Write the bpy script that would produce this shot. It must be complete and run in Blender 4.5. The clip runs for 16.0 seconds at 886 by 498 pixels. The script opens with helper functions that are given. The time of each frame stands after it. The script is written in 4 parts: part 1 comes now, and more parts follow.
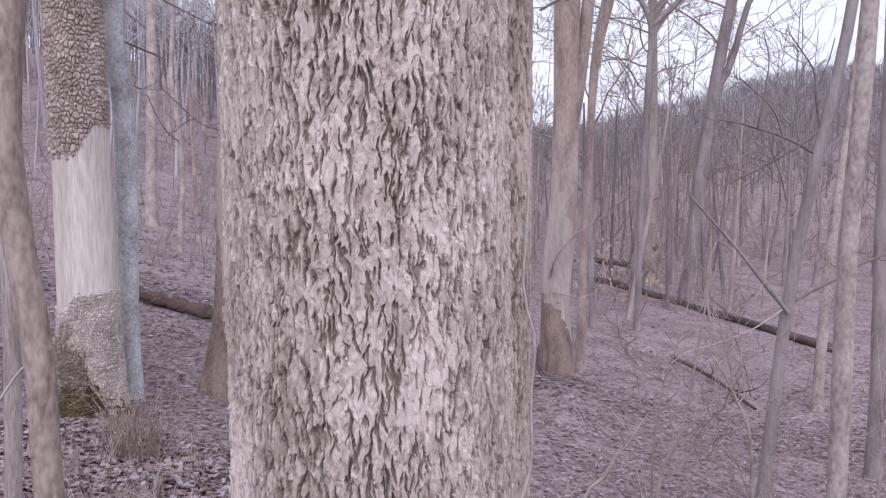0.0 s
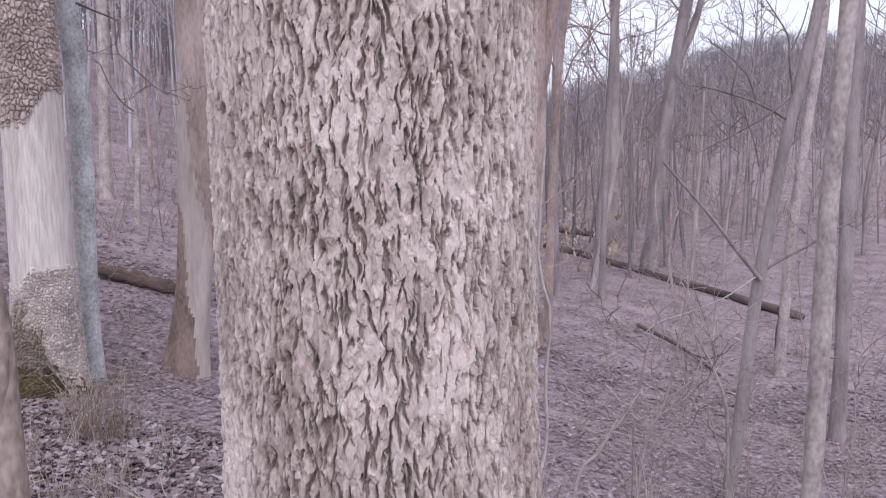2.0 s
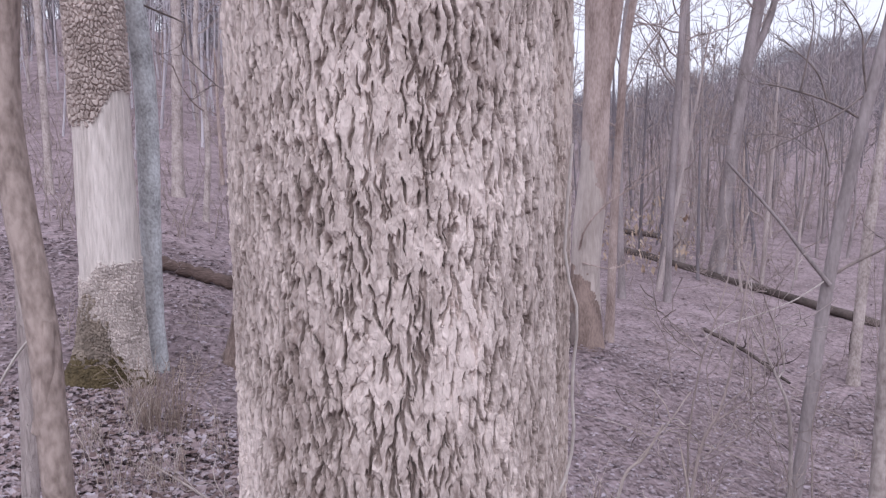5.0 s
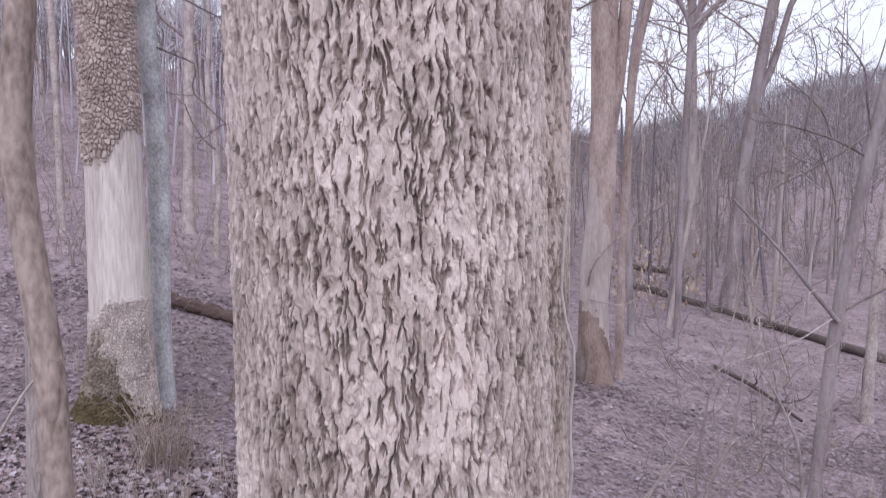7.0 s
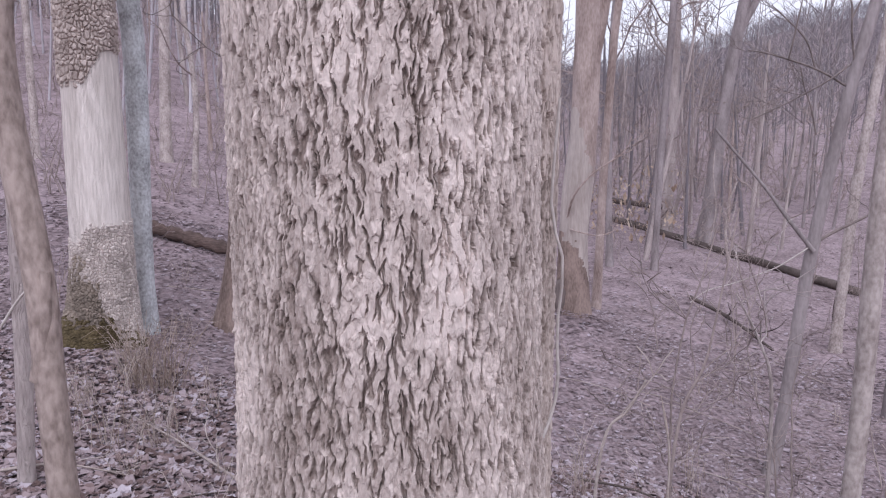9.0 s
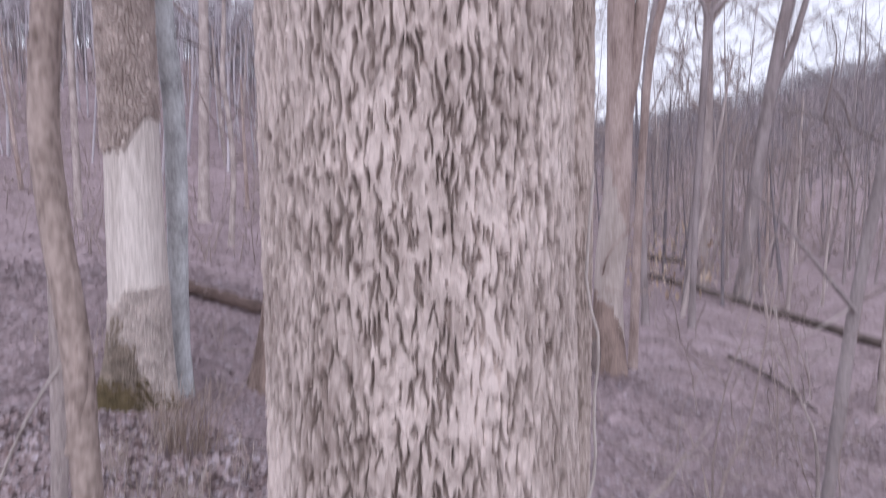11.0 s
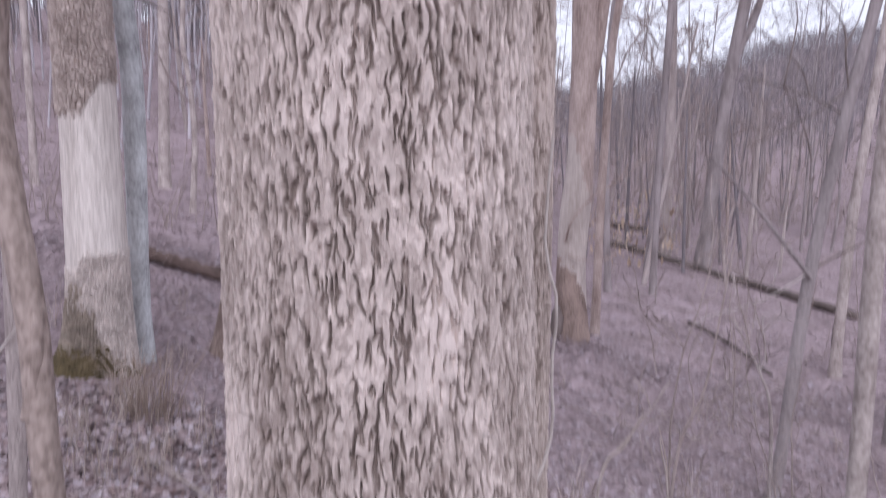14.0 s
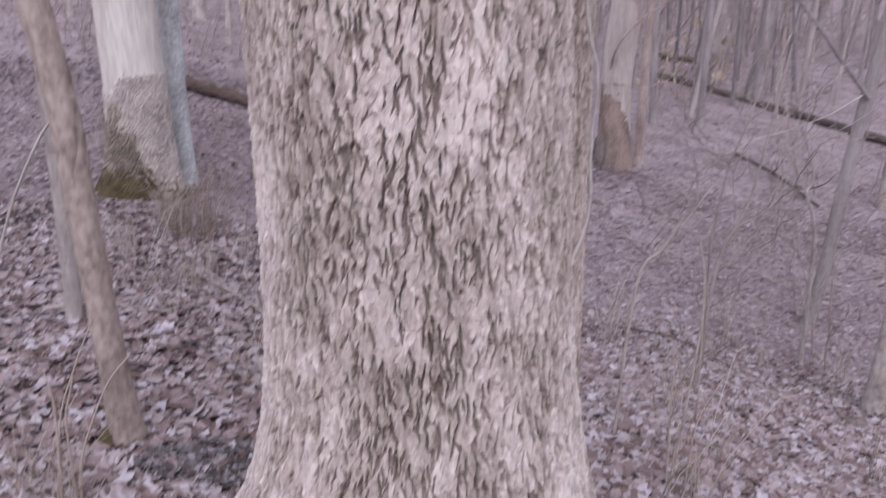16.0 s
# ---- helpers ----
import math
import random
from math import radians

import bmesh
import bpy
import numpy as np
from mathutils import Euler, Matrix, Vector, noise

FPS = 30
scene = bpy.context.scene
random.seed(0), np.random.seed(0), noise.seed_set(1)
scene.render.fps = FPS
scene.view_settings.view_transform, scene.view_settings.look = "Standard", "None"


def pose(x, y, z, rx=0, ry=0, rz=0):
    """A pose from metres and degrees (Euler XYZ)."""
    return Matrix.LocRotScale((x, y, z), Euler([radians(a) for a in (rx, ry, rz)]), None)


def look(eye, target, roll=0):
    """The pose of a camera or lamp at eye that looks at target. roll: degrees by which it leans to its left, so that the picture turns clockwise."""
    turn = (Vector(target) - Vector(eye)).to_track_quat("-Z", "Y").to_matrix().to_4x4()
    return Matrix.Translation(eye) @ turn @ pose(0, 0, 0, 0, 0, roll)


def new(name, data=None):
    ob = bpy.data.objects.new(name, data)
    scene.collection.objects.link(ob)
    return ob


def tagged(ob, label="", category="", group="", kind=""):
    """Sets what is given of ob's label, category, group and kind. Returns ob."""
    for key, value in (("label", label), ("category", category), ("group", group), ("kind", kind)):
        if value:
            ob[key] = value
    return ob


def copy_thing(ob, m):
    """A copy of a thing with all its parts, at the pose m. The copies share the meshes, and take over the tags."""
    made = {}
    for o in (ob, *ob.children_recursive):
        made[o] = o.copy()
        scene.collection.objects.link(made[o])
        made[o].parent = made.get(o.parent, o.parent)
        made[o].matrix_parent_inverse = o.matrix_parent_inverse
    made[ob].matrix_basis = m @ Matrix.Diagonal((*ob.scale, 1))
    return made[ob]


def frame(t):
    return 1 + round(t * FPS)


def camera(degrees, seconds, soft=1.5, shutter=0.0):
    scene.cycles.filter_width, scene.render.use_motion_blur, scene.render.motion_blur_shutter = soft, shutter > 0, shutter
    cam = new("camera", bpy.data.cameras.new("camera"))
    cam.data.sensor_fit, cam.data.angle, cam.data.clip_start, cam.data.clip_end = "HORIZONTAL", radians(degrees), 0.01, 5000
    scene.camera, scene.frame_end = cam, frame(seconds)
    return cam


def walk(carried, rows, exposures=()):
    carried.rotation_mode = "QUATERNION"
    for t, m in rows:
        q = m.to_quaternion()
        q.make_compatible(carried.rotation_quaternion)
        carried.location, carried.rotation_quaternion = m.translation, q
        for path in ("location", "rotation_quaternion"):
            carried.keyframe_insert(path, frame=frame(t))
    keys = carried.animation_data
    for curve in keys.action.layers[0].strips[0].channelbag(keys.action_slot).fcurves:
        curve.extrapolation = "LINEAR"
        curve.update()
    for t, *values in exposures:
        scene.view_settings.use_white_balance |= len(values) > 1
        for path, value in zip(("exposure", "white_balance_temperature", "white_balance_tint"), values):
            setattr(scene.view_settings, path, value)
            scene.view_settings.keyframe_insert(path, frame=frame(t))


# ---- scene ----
cam = camera(56.5, 16.0, soft=1.15, shutter=1.0)
PATH = [
    (0, (0.0, 0.0, 1.5), (0.0, 1.9908, 1.3083), 0.00),
    (0.5, (-0.0011, 0.0169, 1.4932), (0.0036, 2.0073, 1.2982), -0.11),
    (1, (-0.0312, 0.0779, 1.4801), (-0.0531, 2.0644, 1.249), -0.47),
    (1.5, (-0.0859, 0.1726, 1.4738), (-0.0698, 2.1581, 1.2344), -0.84),
    (2, (-0.1214, 0.2122, 1.4701), (-0.0244, 2.1926, 1.2083), -0.25),
    (2.5, (-0.1223, 0.2462, 1.4559), (-0.0461, 2.2253, 1.1784), -0.04),
    (3, (-0.0884, 0.2665, 1.4488), (-0.1341, 2.2452, 1.1616), -0.22),
    (3.2, (-0.0663, 0.2729, 1.45), (-0.1089, 2.2504, 1.1539), -0.28),
    (5.3, (-0.0118, 0.218, 1.4627), (-0.0859, 2.2022, 1.2227), -0.18),
    (5.5, (-0.0079, 0.2087, 1.4701), (-0.0914, 2.1956, 1.2567), -0.19),
    (6, (0.0052, 0.1915, 1.4843), (-0.0895, 2.1831, 1.3276), 0.12),
    (6.5, (0.0136, 0.1983, 1.4843), (-0.0887, 2.1901, 1.3358), -0.07),
    (7, (0.0148, 0.1981, 1.4776), (-0.0727, 2.1885, 1.3027), -0.28),
    (7.5, (0.0043, 0.1888, 1.4555), (-0.0754, 2.1744, 1.2297), -0.01),
    (8, (-0.0046, 0.1738, 1.4426), (-0.044, 2.1547, 1.1704), -0.01),
    (8.2, (-0.0101, 0.168, 1.434), (-0.0448, 2.1439, 1.1266), 0.29),
    (10.3, (-0.0187, 0.1569, 1.4151), (-0.0603, 2.1267, 1.0712), 0.25),
    (10.5, (-0.0189, 0.1548, 1.416), (-0.0785, 2.1263, 1.0852), 0.51),
    (11, (-0.0174, 0.1805, 1.4732), (-0.1357, 2.1669, 1.2721), -0.21),
    (11.5, (-0.0035, 0.1788, 1.5477), (-0.1223, 2.175, 1.5748), 0.38),
    (12, (-0.0013, 0.1735, 1.57), (-0.094, 2.1694, 1.6595), 0.30),
    (12.5, (-0.009, 0.1694, 1.567), (-0.0638, 2.1675, 1.6371), 1.00),
    (13, (-0.0154, 0.1946, 1.5643), (-0.071, 2.1931, 1.6178), 0.46),
    (13.5, (-0.009, 0.1963, 1.5187), (-0.0658, 2.194, 1.4414), -0.32),
    (14, (-0.0032, 0.1784, 1.458), (-0.0367, 2.1587, 1.1796), 0.18),
    (14.5, (0.0071, 0.1807, 1.4102), (-0.0499, 2.1338, 0.9834), -0.51),
    (15, (0.019, 0.185, 1.3747), (-0.0256, 2.1216, 0.8771), -0.62),
    (15.5, (0.023, 0.1983, 1.3234), (-0.0512, 2.1161, 0.7608), -0.87),
    (16, (0.0148, 0.2116, 1.2817), (-0.1152, 2.0967, 0.6265), -0.56),
]
walk(cam, [(t, look(eye, target, roll)) for t, eye, target, roll in PATH],
     exposures=[(0.0, 0.5, 5700, 15), (16.0, 0.5, 5700, 15)])

# ---------------------------------------------------------------- light: an overcast late-winter dusk
world = bpy.data.worlds.new("world")
scene.world = world
world.use_nodes = True
wn, wl = world.node_tree.nodes, world.node_tree.links
wn.clear()
SUN_EL, SUN_AZ = 48.0, 178.0
sky = wn.new("ShaderNodeTexSky")
sky.sky_type = "NISHITA"
sky.sun_disc = False
sky.sun_elevation, sky.sun_rotation = radians(SUN_EL), radians(SUN_AZ)
sky.dust_density, sky.air_density = 4.0, 1.0
cloud = wn.new("ShaderNodeMix")
cloud.data_type = "RGBA"
cloud.inputs[0].default_value = 0.92
cloud.inputs[7].default_value = (8.3, 8.05, 8.2, 1)
back = wn.new("ShaderNodeBackground")
back.inputs[1].default_value = 0.092
wout = wn.new("ShaderNodeOutputWorld")
wl.new(sky.outputs[0], cloud.inputs[6])
wl.new(cloud.outputs[2], back.inputs[0])
wl.new(back.outputs[0], wout.inputs[0])

sun = new("sun", bpy.data.lights.new("sun", "SUN"))
sun.data.energy, sun.data.angle, sun.data.color = 1.5, radians(45), (1.0, 0.96, 0.93)
el, az = radians(SUN_EL), radians(SUN_AZ)
sun.matrix_world = look((0, 0, 30), Vector((0, 0, 30)) - Vector((math.sin(az) * math.cos(el), math.cos(az) * math.cos(el), math.sin(el))))


# ---------------------------------------------------------------- materials
def material(name, dark, light, scale=8.0, stretch=(1, 1, 1), rough=0.9, bump=0.4, fine=60.0, spread=0.35, depth=0.01, attribute="", fissure=()):
    """Two tones over two scales of noise, with relief; attribute: a per-vertex tone of plates or pieces."""
    m = bpy.data.materials.new(name)
    m.use_nodes = True
    n, l = m.node_tree.nodes, m.node_tree.links
    bsdf = n["Principled BSDF"]
    bsdf.inputs["Roughness"].default_value = rough
    bsdf.inputs["Specular IOR Level"].default_value = 0.25
    co = n.new("ShaderNodeTexCoord")
    mp = n.new("ShaderNodeMapping")
    mp.inputs["Scale"].default_value = stretch
    l.new(co.outputs["Object"], mp.inputs[0])
    big, small = n.new("ShaderNodeTexNoise"), n.new("ShaderNodeTexNoise")
    for node, s, d in ((big, scale, 4.0), (small, fine, 6.0)):
        node.inputs["Scale"].default_value, node.inputs["Detail"].default_value = s, d
        l.new(mp.outputs[0], node.inputs[0])
    mix = n.new("ShaderNodeMath")
    mix.operation = "MULTIPLY_ADD"
    mix.inputs[1].default_value = spread
    l.new(small.outputs[0], mix.inputs[0])
    l.new(big.outputs[0], mix.inputs[2])
    last = mix.outputs[0]
    if attribute:
        at = n.new("ShaderNodeAttribute")
        at.attribute_name = attribute
        add = n.new("ShaderNodeMath")
        add.operation = "MULTIPLY_ADD"
        add.inputs[1].default_value = 0.35
        l.new(at.outputs["Fac"], add.inputs[0])
        l.new(last, add.inputs[2])
        last = add.outputs[0]
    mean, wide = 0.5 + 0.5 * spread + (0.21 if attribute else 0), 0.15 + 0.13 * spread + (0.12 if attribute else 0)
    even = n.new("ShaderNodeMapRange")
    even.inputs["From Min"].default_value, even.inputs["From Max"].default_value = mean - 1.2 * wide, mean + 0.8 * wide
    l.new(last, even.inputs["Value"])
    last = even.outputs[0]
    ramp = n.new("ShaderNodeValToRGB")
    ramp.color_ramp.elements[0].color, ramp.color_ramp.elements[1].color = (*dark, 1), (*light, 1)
    l.new(last, ramp.inputs[0])
    l.new(ramp.outputs[0], bsdf.inputs["Base Color"])
    bp = n.new("ShaderNodeBump")
    bp.inputs["Strength"].default_value, bp.inputs["Distance"].default_value = bump, depth
    l.new(small.outputs[0], bp.inputs["Height"])
    if fissure:
        # cracked skin: cells of (scale, upright stretch), cut to a relief of so many metres
        wob = n.new("ShaderNodeMix")
        wob.data_type = "RGBA"
        wob.blend_type = "LINEAR_LIGHT"
        wob.inputs[0].default_value = 0.02
        l.new(co.outputs["Object"], wob.inputs[6])
        l.new(small.outputs[1], wob.inputs[7])
        fm = n.new("ShaderNodeMapping")
        fm.inputs["Scale"].default_value = (1, 1, fissure[1])
        l.new(wob.outputs[2], fm.inputs[0])
        vo = n.new("ShaderNodeTexVoronoi")
        vo.feature = "DISTANCE_TO_EDGE"
        vo.inputs["Scale"].default_value = fissure[0]
        l.new(fm.outputs[0], vo.inputs["Vector"])
        cut = n.new("ShaderNodeMapRange")
        cut.inputs["From Max"].default_value = 0.12
        l.new(vo.outputs["Distance"], cut.inputs["Value"])
        b2 = n.new("ShaderNodeBump")
        b2.inputs["Strength"].default_value, b2.inputs["Distance"].default_value = 0.9, fissure[2]
        l.new(cut.outputs[0], b2.inputs["Height"])
        l.new(b2.outputs[0], bp.inputs["Normal"])
    l.new(bp.outputs[0], bsdf.inputs["Normal"])
    return m


def piece_material(name, colours, rough=0.85, per="island"):
    """One colour a piece, drawn at random from a ramp."""
    m = bpy.data.materials.new(name)
    m.use_nodes = True
    n, l = m.node_tree.nodes, m.node_tree.links
    bsdf = n["Principled BSDF"]
    bsdf.inputs["Roughness"].default_value = rough
    bsdf.inputs["Specular IOR Level"].default_value = 0.3
    if per == "island":
        src = n.new("ShaderNodeNewGeometry").outputs["Random Per Island"]
    else:
        src = n.new("ShaderNodeObjectInfo").outputs["Random"]
    ramp = n.new("ShaderNodeValToRGB")
    el_ = ramp.color_ramp.elements
    while len(el_) < len(colours):
        el_.new(0.5)
    for k, c in enumerate(colours):
        el_[k].position, el_[k].color = k / (len(colours) - 1), (*c, 1)
    noise_ = n.new("ShaderNodeTexNoise")
    noise_.inputs["Scale"].default_value = 45.0
    hue = n.new("ShaderNodeMix")
    hue.data_type, hue.blend_type = "RGBA", "MULTIPLY"
    hue.inputs[0].default_value = 0.45
    l.new(src, ramp.inputs[0])
    l.new(ramp.outputs[0], hue.inputs[6])
    l.new(noise_.outputs[0], hue.inputs[7])
    l.new(hue.outputs[2], bsdf.inputs["Base Color"])
    return m


BARK = material("furrowed_bark", (0.16, 0.114, 0.095), (0.655, 0.559, 0.515), 5.0, (1, 1, 0.6), 0.92, 0.5, 110.0, 0.5, 0.0015, "tone", (50.0, 0.38, 0.001))
BARK_STEM = material("furrowed_brown_bark", (0.16, 0.12, 0.1), (0.54, 0.45, 0.405), 5.0, (1, 1, 0.5), 0.92, 0.8, 120.0, 0.5, 0.003, "tone")
BARK_B = material("grey_brown_bark", (0.25, 0.205, 0.195), (0.52, 0.445, 0.425), 4.0, (1, 1, 0.3), 0.92, 0.6, 40.0, 0.5, 0.012, "", (55.0, 0.12, 0.004))
BARK_BLOCK = material("blocky_bark", (0.24, 0.19, 0.168), (0.54, 0.455, 0.415), 5.0, (1, 1, 1), 0.92, 0.5, 60.0, 0.4, 0.008, "tone")
BARE = material("stripped_pale_wood", (0.44, 0.38, 0.345), (0.78, 0.705, 0.655), 4.0, (1, 1, 0.12), 0.8, 0.4, 40.0, 0.9, 0.008, "", (70.0, 0.05, 0.003))
SLIM = material("blotched_brown_bark", (0.16, 0.12, 0.104), (0.43, 0.347, 0.31), 7.0, (1, 1, 0.5), 0.9, 0.9, 45.0, 1.2, 0.008)
DARK_BLOCK = material("dark_damp_bark", (0.1, 0.08, 0.066), (0.32, 0.262, 0.215), 6.0, (1, 1, 1), 0.92, 0.5, 60.0, 0.5, 0.008, "tone")
PALE_BLOCK = material("pale_flaking_bark", (0.25, 0.21, 0.19), (0.62, 0.54, 0.5), 5.0, (1, 1, 1), 0.92, 0.5, 60.0, 0.4, 0.008, "tone")
LICHEN = material("lichen_bark", (0.24, 0.232, 0.232), (0.62, 0.63, 0.635), 5.0, (1, 1, 0.8), 0.9, 0.6, 40.0, 0.8, 0.01)
MOSS = material("mossy_bark", (0.05, 0.038, 0.021), (0.13, 0.099, 0.053), 9.0, (1, 1, 1), 0.95, 0.7, 90.0, 0.5, 0.01)
BARK_R = material("red_brown_bark", (0.22, 0.16, 0.14), (0.5, 0.4, 0.365), 4.5, (1, 1, 0.35), 0.92, 0.5, 36.0, 0.5, 0.01, "", (60.0, 0.12, 0.003))
SAPLING = material("smooth_sapling_bark", (0.2, 0.16, 0.148), (0.5, 0.43, 0.405), 6.0, (1, 1, 0.6), 0.85, 0.5, 30.0, 0.9, 0.006)
TWIG = material("brown_twig_bark", (0.19, 0.148, 0.138), (0.38, 0.31, 0.29), 6.0, (1, 1, 0.5), 0.85, 0.3, 40.0, 0.6, 0.003)
DARK_TWIG = material("dark_twig_bark", (0.1, 0.08, 0.076), (0.25, 0.203, 0.19), 6.0, (1, 1, 0.5), 0.88, 0.3, 40.0, 0.6, 0.003)
DARK_BARK = material("dark_wet_bark", (0.07, 0.055, 0.05), (0.2, 0.16, 0.15), 5.0, (1, 1, 0.4), 0.9, 0.6, 30.0, 0.6, 0.015)
# the bluish cast stands in for haze over the far hillsides
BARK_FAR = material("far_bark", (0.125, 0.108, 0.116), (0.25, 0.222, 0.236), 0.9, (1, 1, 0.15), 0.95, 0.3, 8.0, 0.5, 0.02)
BARK_DUSK = material("dull_grey_bark", (0.17, 0.142, 0.14), (0.35, 0.302, 0.302), 4.0, (1, 1, 0.3), 0.92, 0.6, 40.0, 0.5, 0.012)
# distance haze is put into this paler bark colour
BARK_HAZE = material("hazed_grey_bark", (0.32, 0.29, 0.31), (0.55, 0.505, 0.535), 0.9, (1, 1, 0.15), 0.95, 0.3, 8.0, 0.5, 0.02)
RUSSET = material("rotten_russet_wood", (0.125, 0.089, 0.076), (0.34, 0.254, 0.22), 5.0, (1, 1, 0.4), 0.95, 0.6, 40.0, 0.6, 0.01, "", (45.0, 0.15, 0.004))
TAN = material("worn_tan_wood", (0.32, 0.265, 0.24), (0.54, 0.465, 0.43), 3.0, (1, 1, 0.2), 0.85, 0.4, 30.0, 0.6, 0.008, "", (50.0, 0.08, 0.003))
DEADWOOD = material("weathered_deadwood", (0.24, 0.19, 0.17), (0.48, 0.41, 0.38), 5.0, (0.4, 1, 1), 0.9, 0.5, 40.0, 0.5, 0.008)
PALE_STICK = material("bleached_stick", (0.32, 0.275, 0.255), (0.55, 0.49, 0.46), 5.0, (0.5, 1, 1), 0.85, 0.4, 40.0, 0.5, 0.004)
LOGWOOD = material("dark_rotten_log", (0.05, 0.04, 0.036), (0.14, 0.11, 0.1), 2.0, (1, 1, 1), 0.95, 0.6, 18.0, 0.5, 0.02)
REDLOG = material("red_rotten_log", (0.045, 0.031, 0.027), (0.15, 0.105, 0.092), 3.0, (0.4, 1, 2), 0.95, 0.8, 25.0, 0.9, 0.03)
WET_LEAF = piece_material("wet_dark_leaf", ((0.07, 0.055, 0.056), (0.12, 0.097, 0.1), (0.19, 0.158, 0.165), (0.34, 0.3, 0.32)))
BRUSH = piece_material("brown_stalk", ((0.25, 0.18, 0.145), (0.37, 0.28, 0.23), (0.5, 0.4, 0.34)))
STRAW = piece_material("dry_stalk", ((0.36, 0.265, 0.215), (0.5, 0.4, 0.345), (0.62, 0.53, 0.48)))
SOIL = material("leaf_mould", (0.120, 0.087, 0.088), (0.350, 0.272, 0.286), 1.1, (1, 1, 1), 0.95, 0.9, 11.0, 1.5, 0.05)
LEAF_COLOURS = ((0.135, 0.088, 0.08), (0.215, 0.148, 0.142), (0.295, 0.215, 0.214), (0.37, 0.286, 0.288), (0.44, 0.36, 0.375), (0.55, 0.485, 0.525))
LEAF = piece_material("dead_leaf", LEAF_COLOURS)
LEAF_FAR = piece_material("matted_leaf", ((0.190, 0.138, 0.138), (0.260, 0.194, 0.200), (0.300, 0.231, 0.240), (0.325, 0.256, 0.266), (0.370, 0.300, 0.318), (0.500, 0.430, 0.470)))
LEAF_ONE = piece_material("dead_leaf_single", LEAF_COLOURS, per="object")
BEECH = piece_material("clinging_tan_leaf", ((0.4, 0.28, 0.2), (0.55, 0.42, 0.32), (0.65, 0.53, 0.43)))


# ---------------------------------------------------------------- helpers for shapes
def hashed(i, j, seed):
    n = (np.asarray(i).astype(np.int64) * 374761393 + np.asarray(j).astype(np.int64) * 668265263 + seed * 974711) & 0xFFFFFFFF
    n = ((n ^ (n >> 13)) * 1274126177) & 0xFFFFFFFF
    n = ((n ^ (n >> 15)) * 739982445) & 0xFFFFFFFF
    return ((n ^ (n >> 16)) & 0xFFFF) / 65535.0


def vnoise(x, y, seed=0):
    """Smooth value noise, 0 to 1."""
    i, j = np.floor(x), np.floor(y)
    u, v = x - i, y - j
    u, v = u * u * (3 - 2 * u), v * v * (3 - 2 * v)
    a, b = hashed(i, j, seed), hashed(i + 1, j, seed)
    c, d = hashed(i, j + 1, seed), hashed(i + 1, j + 1, seed)
    return (a * (1 - u) + b * u) * (1 - v) + (c * (1 - u) + d * u) * v


def cells(u, v, seed, wrap, power=2.0):
    """Worley cells: distance to the edge between the two nearest, tone of the nearest, offset above its middle."""
    iu, iv = np.floor(u), np.floor(v)
    f1 = np.full(u.shape, 9.0)
    f2 = np.full(u.shape, 9.0)
    tone, off, side = np.zeros(u.shape), np.zeros(u.shape), np.zeros(u.shape)
    for du in (-1, 0, 1):
        for dv in (-1, 0, 1):
            ci, cj = iu + du, iv + dv
            k = np.mod(ci, wrap)
            px, py = ci + 0.5 + 0.9 * (hashed(k, cj, seed) - 0.5), cj + 0.5 + 0.9 * (hashed(k, cj, seed + 7) - 0.5)
            d = (np.abs(u - px) ** power + np.abs(v - py) ** power) ** (1 / power)
            near = d < f1
            side = np.where(near, u - px, side)
            f2 = np.where(near, f1, np.minimum(f2, d))
            tone = np.where(near, hashed(k, cj, seed + 13), tone)
            off = np.where(near, v - py, off)
            f1 = np.where(near, d, f1)
    return f2 - f1, tone, off, side


def smooth(a, b, x):
    t = np.clip((x - a) / (b - a), 0, 1)
    return t * t * (3 - 2 * t)


def raw_mesh(name, verts, faces, mat, tone=None, shade=True):
    """A mesh from arrays of vertices and of quads or triangles."""
    verts, faces = np.asarray(verts, np.float32), np.asarray(faces, np.int32)
    me = bpy.data.meshes.new(name)
    me.vertices.add(len(verts))
    me.vertices.foreach_set("co", verts.ravel())
    k = faces.shape[1]
    me.loops.add(faces.size)
    me.loops.foreach_set("vertex_index", faces.ravel())
    me.polygons.add(len(faces))
    me.polygons.foreach_set("loop_start", np.arange(0, faces.size, k, dtype=np.int32))
    me.polygons.foreach_set("use_smooth", np.full(len(faces), shade, dtype=bool))
    me.update(calc_edges=True)
    if tone is not None:
        me.attributes.new("tone", "FLOAT", "POINT").data.foreach_set("value", np.asarray(tone, np.float32))
    me.materials.append(mat)
    return me


def part(name, me, parent=None, label=""):
    """Links a mesh as one object under a thing or a part."""
    ob = new(name, me)
    if parent is not None:
        ob.parent = parent
    return tagged(ob, label)


def thing(name, at, label, category, group="", kind=""):
    """An Empty at a thing's base."""
    ob = new(name)
    ob.empty_display_size = 0.1
    ob.location = at
    return tagged(ob, label, category, group, kind)


